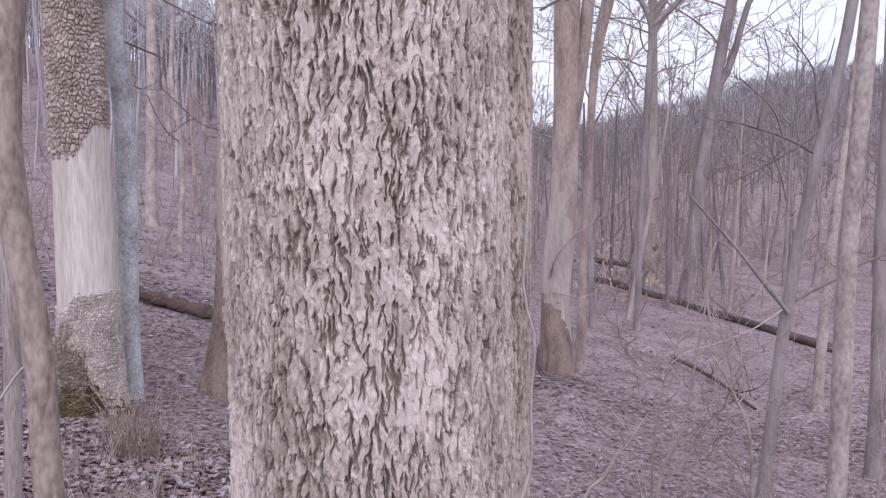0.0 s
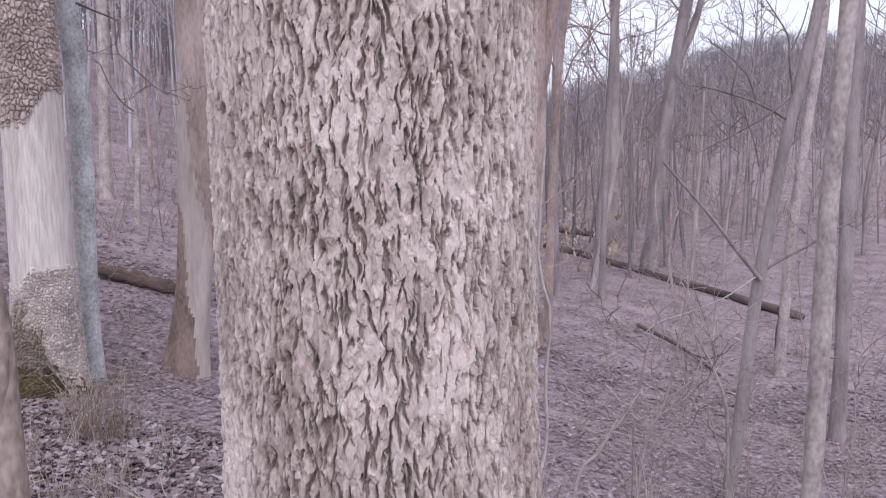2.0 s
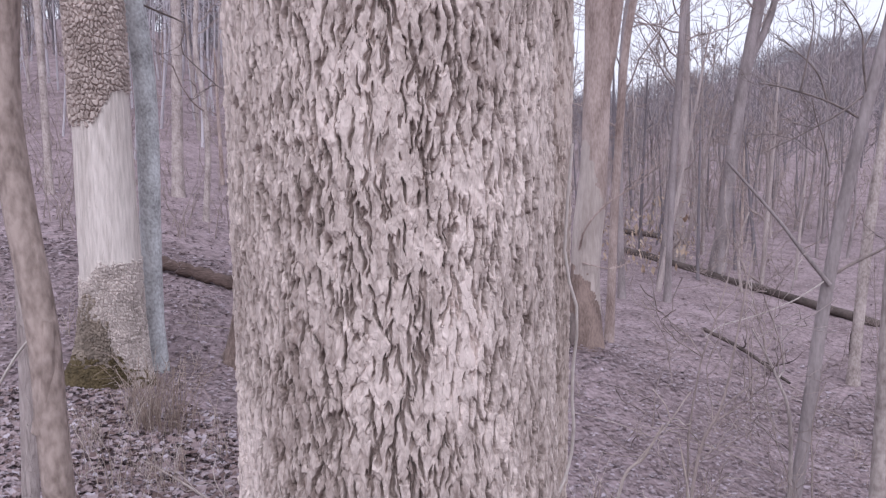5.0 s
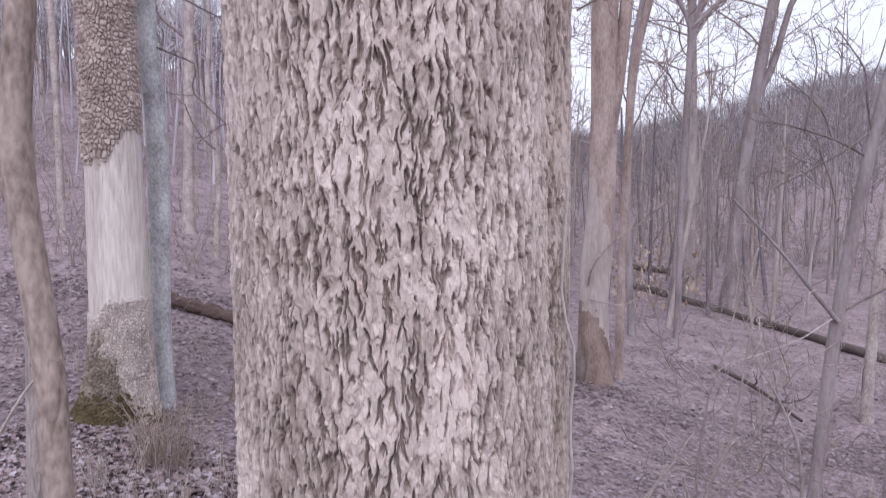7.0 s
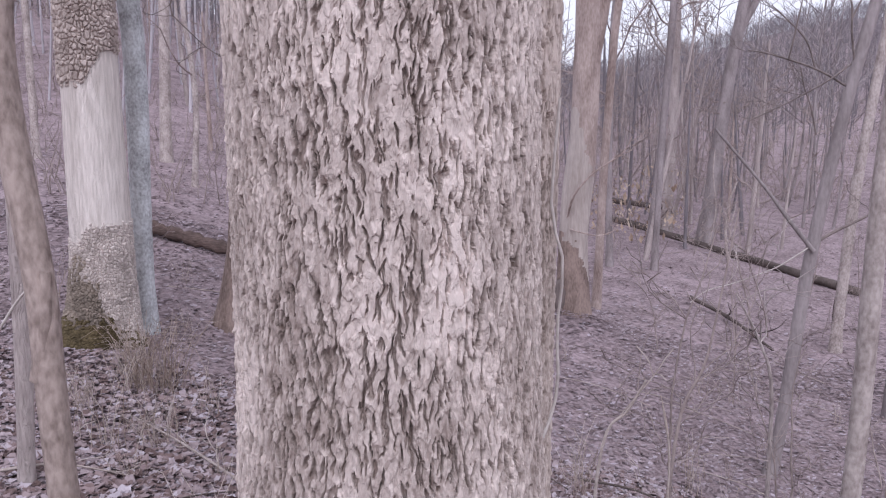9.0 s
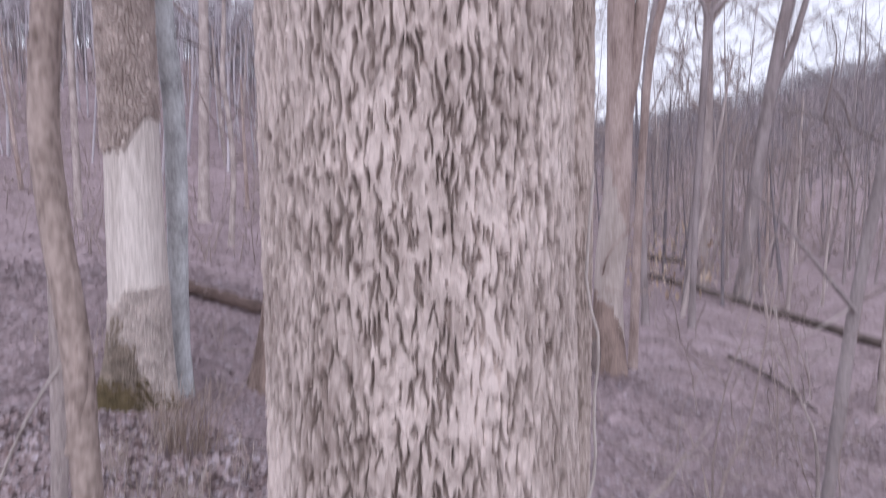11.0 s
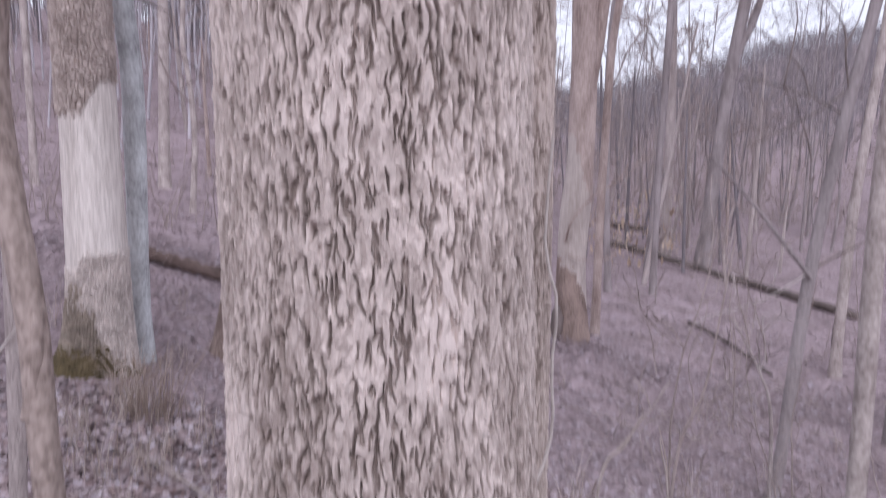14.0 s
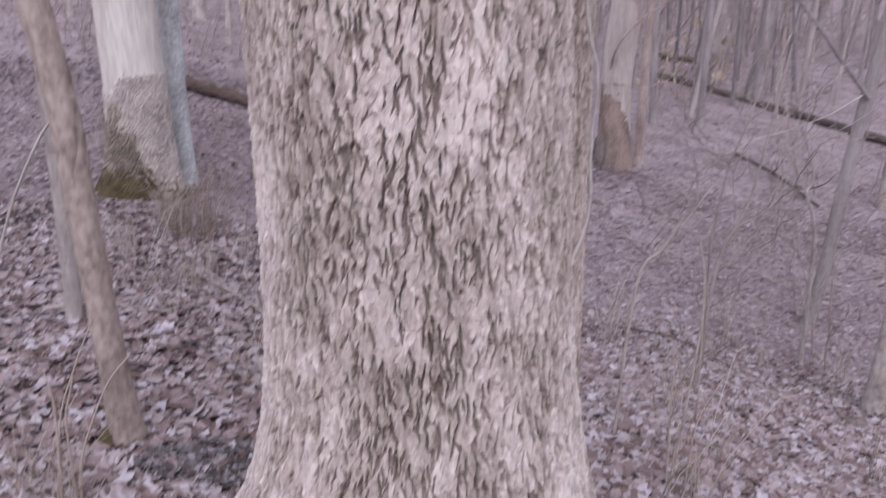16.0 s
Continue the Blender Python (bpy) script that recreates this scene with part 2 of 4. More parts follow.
class Tubes:
    """Gathers swept tubes into one mesh."""

    def __init__(self):
        self.v, self.f, self.n = [], [], 0

    def add(self, pts, radii, sides=6, rough=0.0, seed=0):
        pts, radii = np.asarray(pts, float), np.asarray(radii, float)
        way = np.gradient(pts, axis=0)
        way /= np.linalg.norm(way, axis=1, keepdims=True) + 1e-9
        axes = np.array([[1.0, 0.1, 0], [0.0, 0.1, 1.0], [0.1, 1.0, 0]])
        ref = axes[np.argmin(np.abs(way @ axes.T).max(0))][None]
        a = np.cross(way, ref)
        a /= np.linalg.norm(a, axis=1, keepdims=True) + 1e-9
        b = np.cross(way, a)
        ang = np.arange(sides) * 2 * np.pi / sides
        r = radii[:, None] * np.ones(sides)
        if rough:
            k = np.concatenate([[0], np.cumsum(np.linalg.norm(np.diff(pts, axis=0), axis=1))])[:, None] * 1.3
            r = r * (1 + rough * (vnoise(np.cos(ang) * 1.6 + 9 + seed, np.sin(ang) * 1.6 + k, seed) - 0.5) * 2)
        ring = pts[:, None] + r[..., None] * (np.cos(ang)[None, :, None] * a[:, None] + np.sin(ang)[None, :, None] * b[:, None])
        m = len(pts)
        i, j = np.meshgrid(np.arange(m - 1), np.arange(sides), indexing="ij")
        j2 = (j + 1) % sides
        f = np.stack([i * sides + j, i * sides + j2, (i + 1) * sides + j2, (i + 1) * sides + j], -1).reshape(-1, 4) + self.n
        self.v.append(ring.reshape(-1, 3))
        self.f.append(f)
        self.n += m * sides

    def mesh(self, name, mat):
        return raw_mesh(name, np.concatenate(self.v), np.concatenate(self.f), mat)


def spline(pts, n):
    """n points along a smooth curve through pts."""
    p = np.asarray(pts, float)
    q = np.vstack([2 * p[0] - p[1], p, 2 * p[-1] - p[-2]])
    out = []
    for s in np.linspace(0, len(p) - 1, n):
        i = min(int(s), len(p) - 2)
        t = s - i
        a, b, c, d = q[i], q[i + 1], q[i + 2], q[i + 3]
        out.append(0.5 * (2 * b + (c - a) * t + (2 * a - 5 * b + 4 * c - d) * t * t + (3 * b - a - 3 * c + d) * t ** 3))
    return np.array(out)


# ---------------------------------------------------------------- terrain: a slope that falls into a valley, with a ridge beyond
G_Y = (-60, -10, 0, 3, 5, 8, 14, 24, 34, 50, 80, 130, 220, 330, 420)
G_LEFT = (9, 2.2, 0.12, -0.47, -0.68, -0.95, -0.3, 0.1, 1.4, 4.8, 12, 21, 25, 26, 26)
G_MID = (9, 2.2, 0.2, -0.7, -1.3, -2.0, -2.4, -2.7, -3.0, -2.8, -2.4, -0.5, 5, 13, 13)
G_RIGHT = (9, 2.2, 0.1, -1.0, -1.9, -2.75, -3.3, -3.4, -3.8, -3.2, -1.5, 4, 19, 40, 41)


def ground_z(x, y):
    x, y = np.asarray(x, float), np.asarray(y, float)
    z = np.zeros(np.broadcast(x, y).shape)
    s = np.clip(x / np.maximum(y, 2.5), -1.1, 1.1)
    wr = smooth(0.1, 0.5, s)
    wl_ = 1 - smooth(-0.5, 0.18, s)
    for k in (-0.16, -0.08, 0, 0.08, 0.16):
        yy = y + k * (np.abs(y) + 2)
        a, b, c = (np.interp(yy, G_Y, g) for g in (G_LEFT, G_MID, G_RIGHT))
        z = z + (wl_ * a + wr * c + (1 - wl_ - wr) * b) / 5
    z = z + 0.42 * np.exp(-(((x - 1.95) / 1.3) ** 2 + ((y - 13.8) / 1.5) ** 2))
    return z + 0.09 * (vnoise(x * 0.9, y * 0.9, 3) - 0.5) + 0.04 * (vnoise(x * 3.1, y * 3.1, 4) - 0.5)


def gz(x, y):
    return float(ground_z(x, y))


ANG = np.linspace(0, 2 * np.pi, 241)[:-1]
RAD = np.concatenate([[0.0], np.geomspace(0.02, 900, 150)])
ga, gr = np.meshgrid(ANG, RAD[1:], indexing="ij")
gx, gy = 0.4 + gr * np.sin(ga), gr * np.cos(ga) - 0.5
gzz = ground_z(gx, gy)
gv = np.vstack([[[0.4, -0.5, gz(0.4, -0.5)]], np.stack([gx, gy, gzz], -1).reshape(-1, 3)])
na, nr = len(ANG), len(RAD) - 1
gi, gj = np.meshgrid(np.arange(na), np.arange(nr - 1), indexing="ij")
gi2 = (gi + 1) % na
gf = 1 + np.stack([gi * nr + gj, gi * nr + gj + 1, gi2 * nr + gj + 1, gi2 * nr + gj], -1).reshape(-1, 4)
ground = tagged(new("ground", raw_mesh("ground", gv, gf, SOIL)), "brown leaf-covered forest slope falling into a valley", "ground", kind="structure")


# ---------------------------------------------------------------- the great trunk with furrowed bark
def fbm(x, y, seed, octaves=3):
    """Turned octaves of value noise about zero, -0.5 to 0.5."""
    out, amp, tot = 0.0, 1.0, 0.0
    for k in range(octaves):
        out = out + amp * (vnoise(x + 17.3 * k, y - 9.1 * k, seed + k) - 0.5)
        tot += amp
        x, y, amp = 1.6 * x + 1.2 * y, -1.2 * x + 1.6 * y, amp * 0.55
    return out / tot


def flake_field(arcs, zs, seed, w=0.019, h=0.052):
    """Overlapping chipped bark flakes with tapered slits between them: relief from about 0 to 1.3, and a tone for each
    flake, darker in slits and gaps.
    """
    a, z = np.meshgrid(arcs, zs, indexing="ij")
    rnd = random.Random(seed)
    bend = 0.016 * fbm(a / 0.09, z / 0.2, seed, 2) + 0.011 * fbm(a / 0.02, z / 0.026, seed + 2, 2)
    shard = cells(a / 0.0105 + 0.8 * fbm(a / 0.02, z / 0.03, seed + 4, 2), z / 0.027 + 0.8 * fbm(a / 0.02, z / 0.03, seed + 5, 2), seed + 6, 9999)
    chip = 0.7 * fbm(a / 0.012, z / 0.024, seed + 7, 3) + 0.55 * (shard[1] - 0.5)
    grain = fbm(a / 0.006, z / 0.011, seed + 8, 3)
    nick = chip + 0.6 * fbm(a / 0.006, z / 0.01, seed + 10, 2)
    aa = a + bend
    top = np.full(a.shape, 0.12) + 0.25 * fbm(a / 0.02, z / 0.05, seed + 9, 2)
    tone = 0.35 * (chip + 0.3)

    def window(ca, cz, ra, rz):
        i0, i1 = np.searchsorted(arcs, (ca - ra - 0.03, ca + ra + 0.03))
        j0, j1 = np.searchsorted(zs, (cz - rz, cz + rz))
        return slice(i0, i1), slice(j0, j1)

    def local(ca, cz, hw, hl, skew):
        k = window(ca, cz, 1.35 * hw + abs(skew) * hl, 1.35 * hl)
        v = z[k] - cz
        return k, (aa[k] - ca - skew * v) / hw, v / hl

    a0, a1, z0, z1 = arcs[0], arcs[-1], zs[0], zs[-1]
    # broad flakes in staggered ranks
    na_, nz_ = int((a1 - a0) / w) + 2, int((z1 - z0) / (0.55 * h)) + 2
    for i in range(na_):
        for j in range(nz_):
            ca = a0 + (i + 0.5 * (j % 2) + rnd.gauss(0, 0.2)) * w
            cz = z0 + (j + rnd.gauss(0, 0.3)) * 0.55 * h
            hw, hl, skew = w * rnd.uniform(0.38, 0.72), h * rnd.uniform(0.45, 1.0), rnd.gauss(0, 0.08)
            lvl, tu, tv, tn = rnd.uniform(0.74, 1.0), rnd.gauss(0, 0.1), rnd.gauss(-0.05, 0.06), rnd.uniform(0.45, 1.05)
            k, u, v = local(ca, cz, hw, hl, skew)
            if u.size == 0:
                continue
            d = 1 - np.abs(u) ** 1.5 - np.abs(v) ** 1.8 + 0.5 * nick[k]
            val = (lvl + tu * u + tv * v + 0.07 * chip[k]) * smooth(0.0, 0.13, d)
            up = val > top[k]
            top[k] = np.where(up, val, top[k])
            tone[k] = np.where(up, tn + 0.4 * chip[k], tone[k])
    # thin splinters lying on them
    for i in range(int((a1 - a0) * (z1 - z0) / (w * h * 0.25))):
        ca, cz = rnd.uniform(a0, a1), rnd.uniform(z0, z1)
        hw, hl, skew = w * rnd.uniform(0.16, 0.34), h * rnd.uniform(0.14, 0.36), rnd.gauss(0, 0.2)
        lift, tv, dn = rnd.uniform(0.05, 0.16), rnd.gauss(-0.04, 0.04), rnd.uniform(-0.3, 0.3)
        k, u, v = local(ca, cz, hw, hl, skew)
        if u.size == 0:
            continue
        on = smooth(0.0, 0.16, 1 - np.abs(u) ** 1.3 - np.abs(v) ** 1.5 + 0.7 * nick[k]) * smooth(0.3, 0.5, top[k])
        top[k] += on * (lift + tv * v)
        tone[k] += on * dn
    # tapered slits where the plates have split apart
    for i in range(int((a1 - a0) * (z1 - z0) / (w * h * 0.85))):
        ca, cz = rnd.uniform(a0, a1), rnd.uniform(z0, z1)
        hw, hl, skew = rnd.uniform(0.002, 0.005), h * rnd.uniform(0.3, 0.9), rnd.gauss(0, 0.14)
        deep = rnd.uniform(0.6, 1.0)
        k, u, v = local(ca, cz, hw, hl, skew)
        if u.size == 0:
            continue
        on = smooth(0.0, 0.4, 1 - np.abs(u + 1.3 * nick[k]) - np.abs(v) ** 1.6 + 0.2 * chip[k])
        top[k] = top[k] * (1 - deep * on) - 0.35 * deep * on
        # brown inner bark and crease shade, both put into the tone
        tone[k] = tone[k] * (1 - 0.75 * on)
    top = top + 0.03 * grain + 0.24 * (shard[1] - 0.5) * smooth(0.0, 0.1, shard[0]) * smooth(0.2, 0.5, top)
    for ax in (0, 1):
        top = 0.9 * top + 0.05 * (np.roll(top, 1, ax) + np.roll(top, -1, ax))
    return top, tone + 0.4 * grain + 0.25 * (shard[1] - 0.5) + 0.3 * fbm(a / 0.09, z / 0.16, seed + 12, 3)


TRUNK_AT = (-0.18, 1.99)


def trunk_radius(z):
    return 0.326 - 0.006 * (z - 1.3) + 0.11 * np.exp(-np.maximum(z, -0.1) / 0.25)


def trunk_x(z):
    return -0.166 - 0.016 * (z - 0.6) - 0.035 * np.exp(-np.maximum(z, -0.1) / 0.15)


def great_trunk():
    tree = thing("ash_tree", (TRUNK_AT[0], TRUNK_AT[1], gz(*TRUNK_AT) - 0.05),
                 "great living trunk with deeply furrowed pale grey-brown bark", "tree")
    base = np.array(tree.location)
    front = np.concatenate([np.linspace(-96, -83, 12)[:-1], np.linspace(-83, 83, 640), np.linspace(83, 96, 12)[1:]])
    rear = np.linspace(96, 264, 42)[1:-1]
    th = np.radians(np.concatenate([front, rear]))

    def shell(zs, th, d):
        t, z = np.meshgrid(th, zs, indexing="ij")
        arc = t * 0.34
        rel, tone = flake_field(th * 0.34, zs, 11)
        rel = d * rel
        # a worn flat patch and a smoother pale plate field
        worn = np.exp(-(((arc - 0.005) / 0.04) ** 2 + ((z - 1.43) / 0.09) ** 2))
        flat = np.exp(-((((arc - 0.15) / 0.05) ** 2 + ((z - 1.08) / 0.13) ** 2) ** 2))
        knot = np.exp(-(((arc + 0.09) / 0.009) ** 2 + ((z - 1.28) / 0.014) ** 2))
        rel = rel * (1 - 0.55 * worn) + d * 0.2 * worn
        rel = rel * (1 - 0.3 * flat) + d * 0.3 * flat - 0.02 * knot
        tone = tone + 0.3 * worn + 0.7 * flat
        butt = 1 + 0.05 * np.exp(-np.maximum(z + 0.1, -0.1) / 0.25) * np.sin(5 * t + 0.8)
        r = trunk_radius(z) * butt + rel
        x, y = trunk_x(z) + r * np.sin(t), TRUNK_AT[1] - r * np.cos(t)
        v = np.stack([x, y, z], -1).reshape(-1, 3) - base
        m, k = len(th), len(zs)
        i, j = np.meshgrid(np.arange(m), np.arange(k - 1), indexing="ij")
        i2 = (i + 1) % m
        return v, np.stack([i * k + j, i2 * k + j, i2 * k + j + 1, i * k + j + 1], -1).reshape(-1, 4), tone.ravel()

    v, f, tone = shell(np.arange(-0.42, 2.42, 0.0028), th, 0.0125)
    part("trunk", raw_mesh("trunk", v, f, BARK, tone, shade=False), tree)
    v, f, tone = shell(np.concatenate([np.arange(2.415, 4.5, 0.02), np.arange(4.5, 11, 0.08)]), th[::4], 0.015)
    part("upper_trunk", raw_mesh("upper_trunk", v, f, BARK, tone), tree)
    tb = Tubes()
    rng = random.Random(5)
    for k in range(9):
        a = rng.uniform(0, 2 * math.pi)
        grow(tb, rng, np.array([trunk_x(9), TRUNK_AT[1], 8 + 0.32 * k]) - base, np.array([math.cos(a), math.sin(a), 0.8]), rng.uniform(3, 5), 0.1, 0)
    part("crown", tb.mesh("crown", BARK_B), tree)


# ---------------------------------------------------------------- branching
def grow(tb, rng, start, way, length, r, level, kids=(5, 4), sag=0.12, sides=(6, 4, 3), thin=0.0035, wild=1.0):
    """A limb with side branches and twigs, wandering upwards."""
    n, wind = (8, 7, 5)[level], (0.2, 0.28, 0.36)[level] * wild
    p, d = np.array(start, float), np.array(way, float)
    d /= np.linalg.norm(d)
    pts = [p.copy()]
    for k in range(n):
        d = d + np.array([rng.gauss(0, wind), rng.gauss(0, wind), rng.gauss(0.05, 0.8 * wind)])
        d[2] += sag * (0.55 - d[2])
        d /= np.linalg.norm(d)
        p = p + d * length / n
        pts.append(p.copy())
    rad = np.linspace(r, r * (0.3 if level < 2 else 0.45), n + 1)
    tb.add(pts, np.maximum(rad, thin), sides[level])
    if level == 2:
        return
    for k in range(kids[level]):
        s = rng.uniform(0.25, 1.0) * n
        i = min(int(s), n - 1)
        at = pts[i] + (pts[i + 1] - pts[i]) * (s - i)
        tan = pts[i + 1] - pts[i]
        tan = tan / np.linalg.norm(tan)
        side = np.cross(tan, np.array([rng.gauss(0, 1), rng.gauss(0, 1), rng.gauss(0, 1)]))
        side /= np.linalg.norm(side) + 1e-9
        grow(tb, rng, at, tan * 0.7 + side * rng.uniform(0.5, 1.0), length * rng.uniform(0.35, 0.6), rad[i] * rng.uniform(0.45, 0.65), level + 1, kids, sag, sides, thin, wild)


def tree(name, label, line, radii, mat, seed, low=0.35, limbs=9, spread=0.33, height=None, sides=10, explicit=(), rough=0.12, crown_mat=None, kids=(5, 4), flare=1.35, group="", reach=1.0, zones=(), slant=0.0, limb_sides=(6, 4, 3), thin=0.0035, wild=1.35):
    """A tree along a line of places from its base upwards; explicit: further stems and branches as (line, radius, end radius)."""
    line = np.array(line, float)
    line[0, 2] = gz(line[0, 0], line[0, 1]) - 0.08
    top = line[-1]
    if height:
        up = line[-1] - line[-2]
        up = up / np.linalg.norm(up) * 0.5 + np.array([0, 0, 0.5])
        ext = [top + up * (height - top[2]) * s for s in (0.5, 1.0)]
        line = np.vstack([line, ext])
    root = thing(name, line[0], label, "tree", group)
    pts = spline(line, 71 if zones else 26)
    last = len(pts) - 1
    h = np.linalg.norm(np.diff(pts, axis=0), axis=1)
    h = np.concatenate([[0], np.cumsum(h)])
    rad = np.interp(h / h[-1], (0, 0.5, 1.0), (radii[0], radii[1], radii[1] * 0.3))
    rad = rad * (1 + (flare - 1) * np.exp(-h / (2.5 * radii[0])))
    if zones:
        # zones: height at which each kind of surface ends, its name, material and label
        tb = Tubes()
        fine = np.interp(np.linspace(0, last, 700), np.arange(last + 1), rad)
        way = np.stack([np.interp(np.linspace(0, last, 700), np.arange(last + 1), pts[:, k]) for k in range(3)], -1)
        tb.add(way - line[0], fine, 44, rough, seed)
        vv, ff = tb.v[0], tb.f[0]
        mid = vv[ff].mean(1) + line[0]
        rag = 0.5 * (vnoise(mid[:, 0] * 7, mid[:, 1] * 7 + mid[:, 2] * 1.5, seed) - 0.5) + 0.3 * (vnoise(mid[:, 0] * 16, mid[:, 2] * 11, seed + 1) - 0.5)
        axis = np.interp(mid[:, 2], pts[:, 2], pts[:, 0])
        which = np.searchsorted([q[0] for q in zones[:-1]], mid[:, 2] + rag + slant * (mid[:, 0] - axis))
        for k, (top_z, name_, mat_, label_) in enumerate(zones):
            ids, flat = np.unique(ff[which == k], return_inverse=True)
            part(name_, raw_mesh(name_, vv[ids], flat.reshape(-1, 4), mat_), root, label_)
    else:
        tb = Tubes()
        tb.add(pts - line[0], rad, sides, rough, seed)
        part("trunk", tb.mesh("trunk", mat), root)
    rng = random.Random(seed)
    cr = Tubes()
    for k in range(limbs):
        s = low + (0.97 - low) * (k + rng.random()) / limbs
        i = min(int(s * last), last - 1)
        a = rng.uniform(0, 2 * math.pi)
        grow(cr, rng, pts[i] - line[0], (math.cos(a), math.sin(a), rng.uniform(0.3, 0.9)), h[-1] * spread * (1.15 - s) * rng.uniform(0.7, 1.2) * reach, min(0.038, rad[i] * rng.uniform(0.25, 0.42)), 0, kids, 0.12, limb_sides, thin, wild)
    if limbs:
        part("crown", cr.mesh("crown", crown_mat or TWIG), root)
    for way, r0, r1 in explicit:
        one = Tubes()
        p = spline(way, 14) - line[0]
        one.add(p, np.linspace(r0, r1, 14), 8, 0.08, seed + 3)
        rng2 = random.Random(seed + 17)
        for k in range(0 if np.linalg.norm(p[-1] - p[0]) < 0.6 else 4 if r0 < 0.05 else 3):
            i = rng2.randrange(6, 13)
            d = p[i] - p[i - 1]
            d = d / np.linalg.norm(d) + np.array([rng2.gauss(0, 0.6), rng2.gauss(0, 0.4), rng2.gauss(0.2, 0.5)])
            grow(one, rng2, p[i], d, np.linalg.norm(p[-1] - p[0]) * 0.3, r0 * 0.3, 1, (3, 3), wild=wild)
        part("branch", one.mesh("branch", crown_mat or mat), root)
    return root


great_trunk()

# the stem close behind the great trunk
def stem_behind():
    root = thing("ash_tree", (0.1, 2.8, gz(0.1, 2.8) - 0.06), "slimmer furrowed grey-brown trunk close behind the great trunk", "tree")
    base = np.array(root.location)
    th = np.radians(np.concatenate([np.linspace(0, 105, 130), np.linspace(105, 360, 40)[1:-1]]))
    zs = np.concatenate([np.arange(base[2], 2.9, 0.006), np.arange(2.9, 9, 0.06)])
    t, z = np.meshgrid(th, zs, indexing="ij")
    rel, tone = flake_field(th * 0.2, zs, 77)
    rel = 0.013 * rel
    r = 0.188 - 0.006 * z + 0.05 * np.exp(-(z - base[2]) / 0.2) + rel
    v = np.stack([0.1 + 0.004 * z + r * np.sin(t), 2.8 - r * np.cos(t), z], -1).reshape(-1, 3) - base
    m, k = len(th), len(zs)
    i, j = np.meshgrid(np.arange(m), np.arange(k - 1), indexing="ij")
    i2 = (i + 1) % m
    f = np.stack([i * k + j, i2 * k + j, i2 * k + j + 1, i * k + j + 1], -1).reshape(-1, 4)
    part("trunk", raw_mesh("trunk", v, f, BARK_STEM, tone.ravel(), shade=False), root)
    tb = Tubes()
    rng = random.Random(15)
    for k in range(6):
        a = rng.uniform(0, 2 * math.pi)
        grow(tb, rng, np.array([0.13, 2.8, 6.5 + 0.4 * k]) - base, np.array([math.cos(a), math.sin(a), 0.8]), rng.uniform(2, 4), 0.07, 0)
    part("crown", tb.mesh("crown", BARK_B), root)


stem_behind()


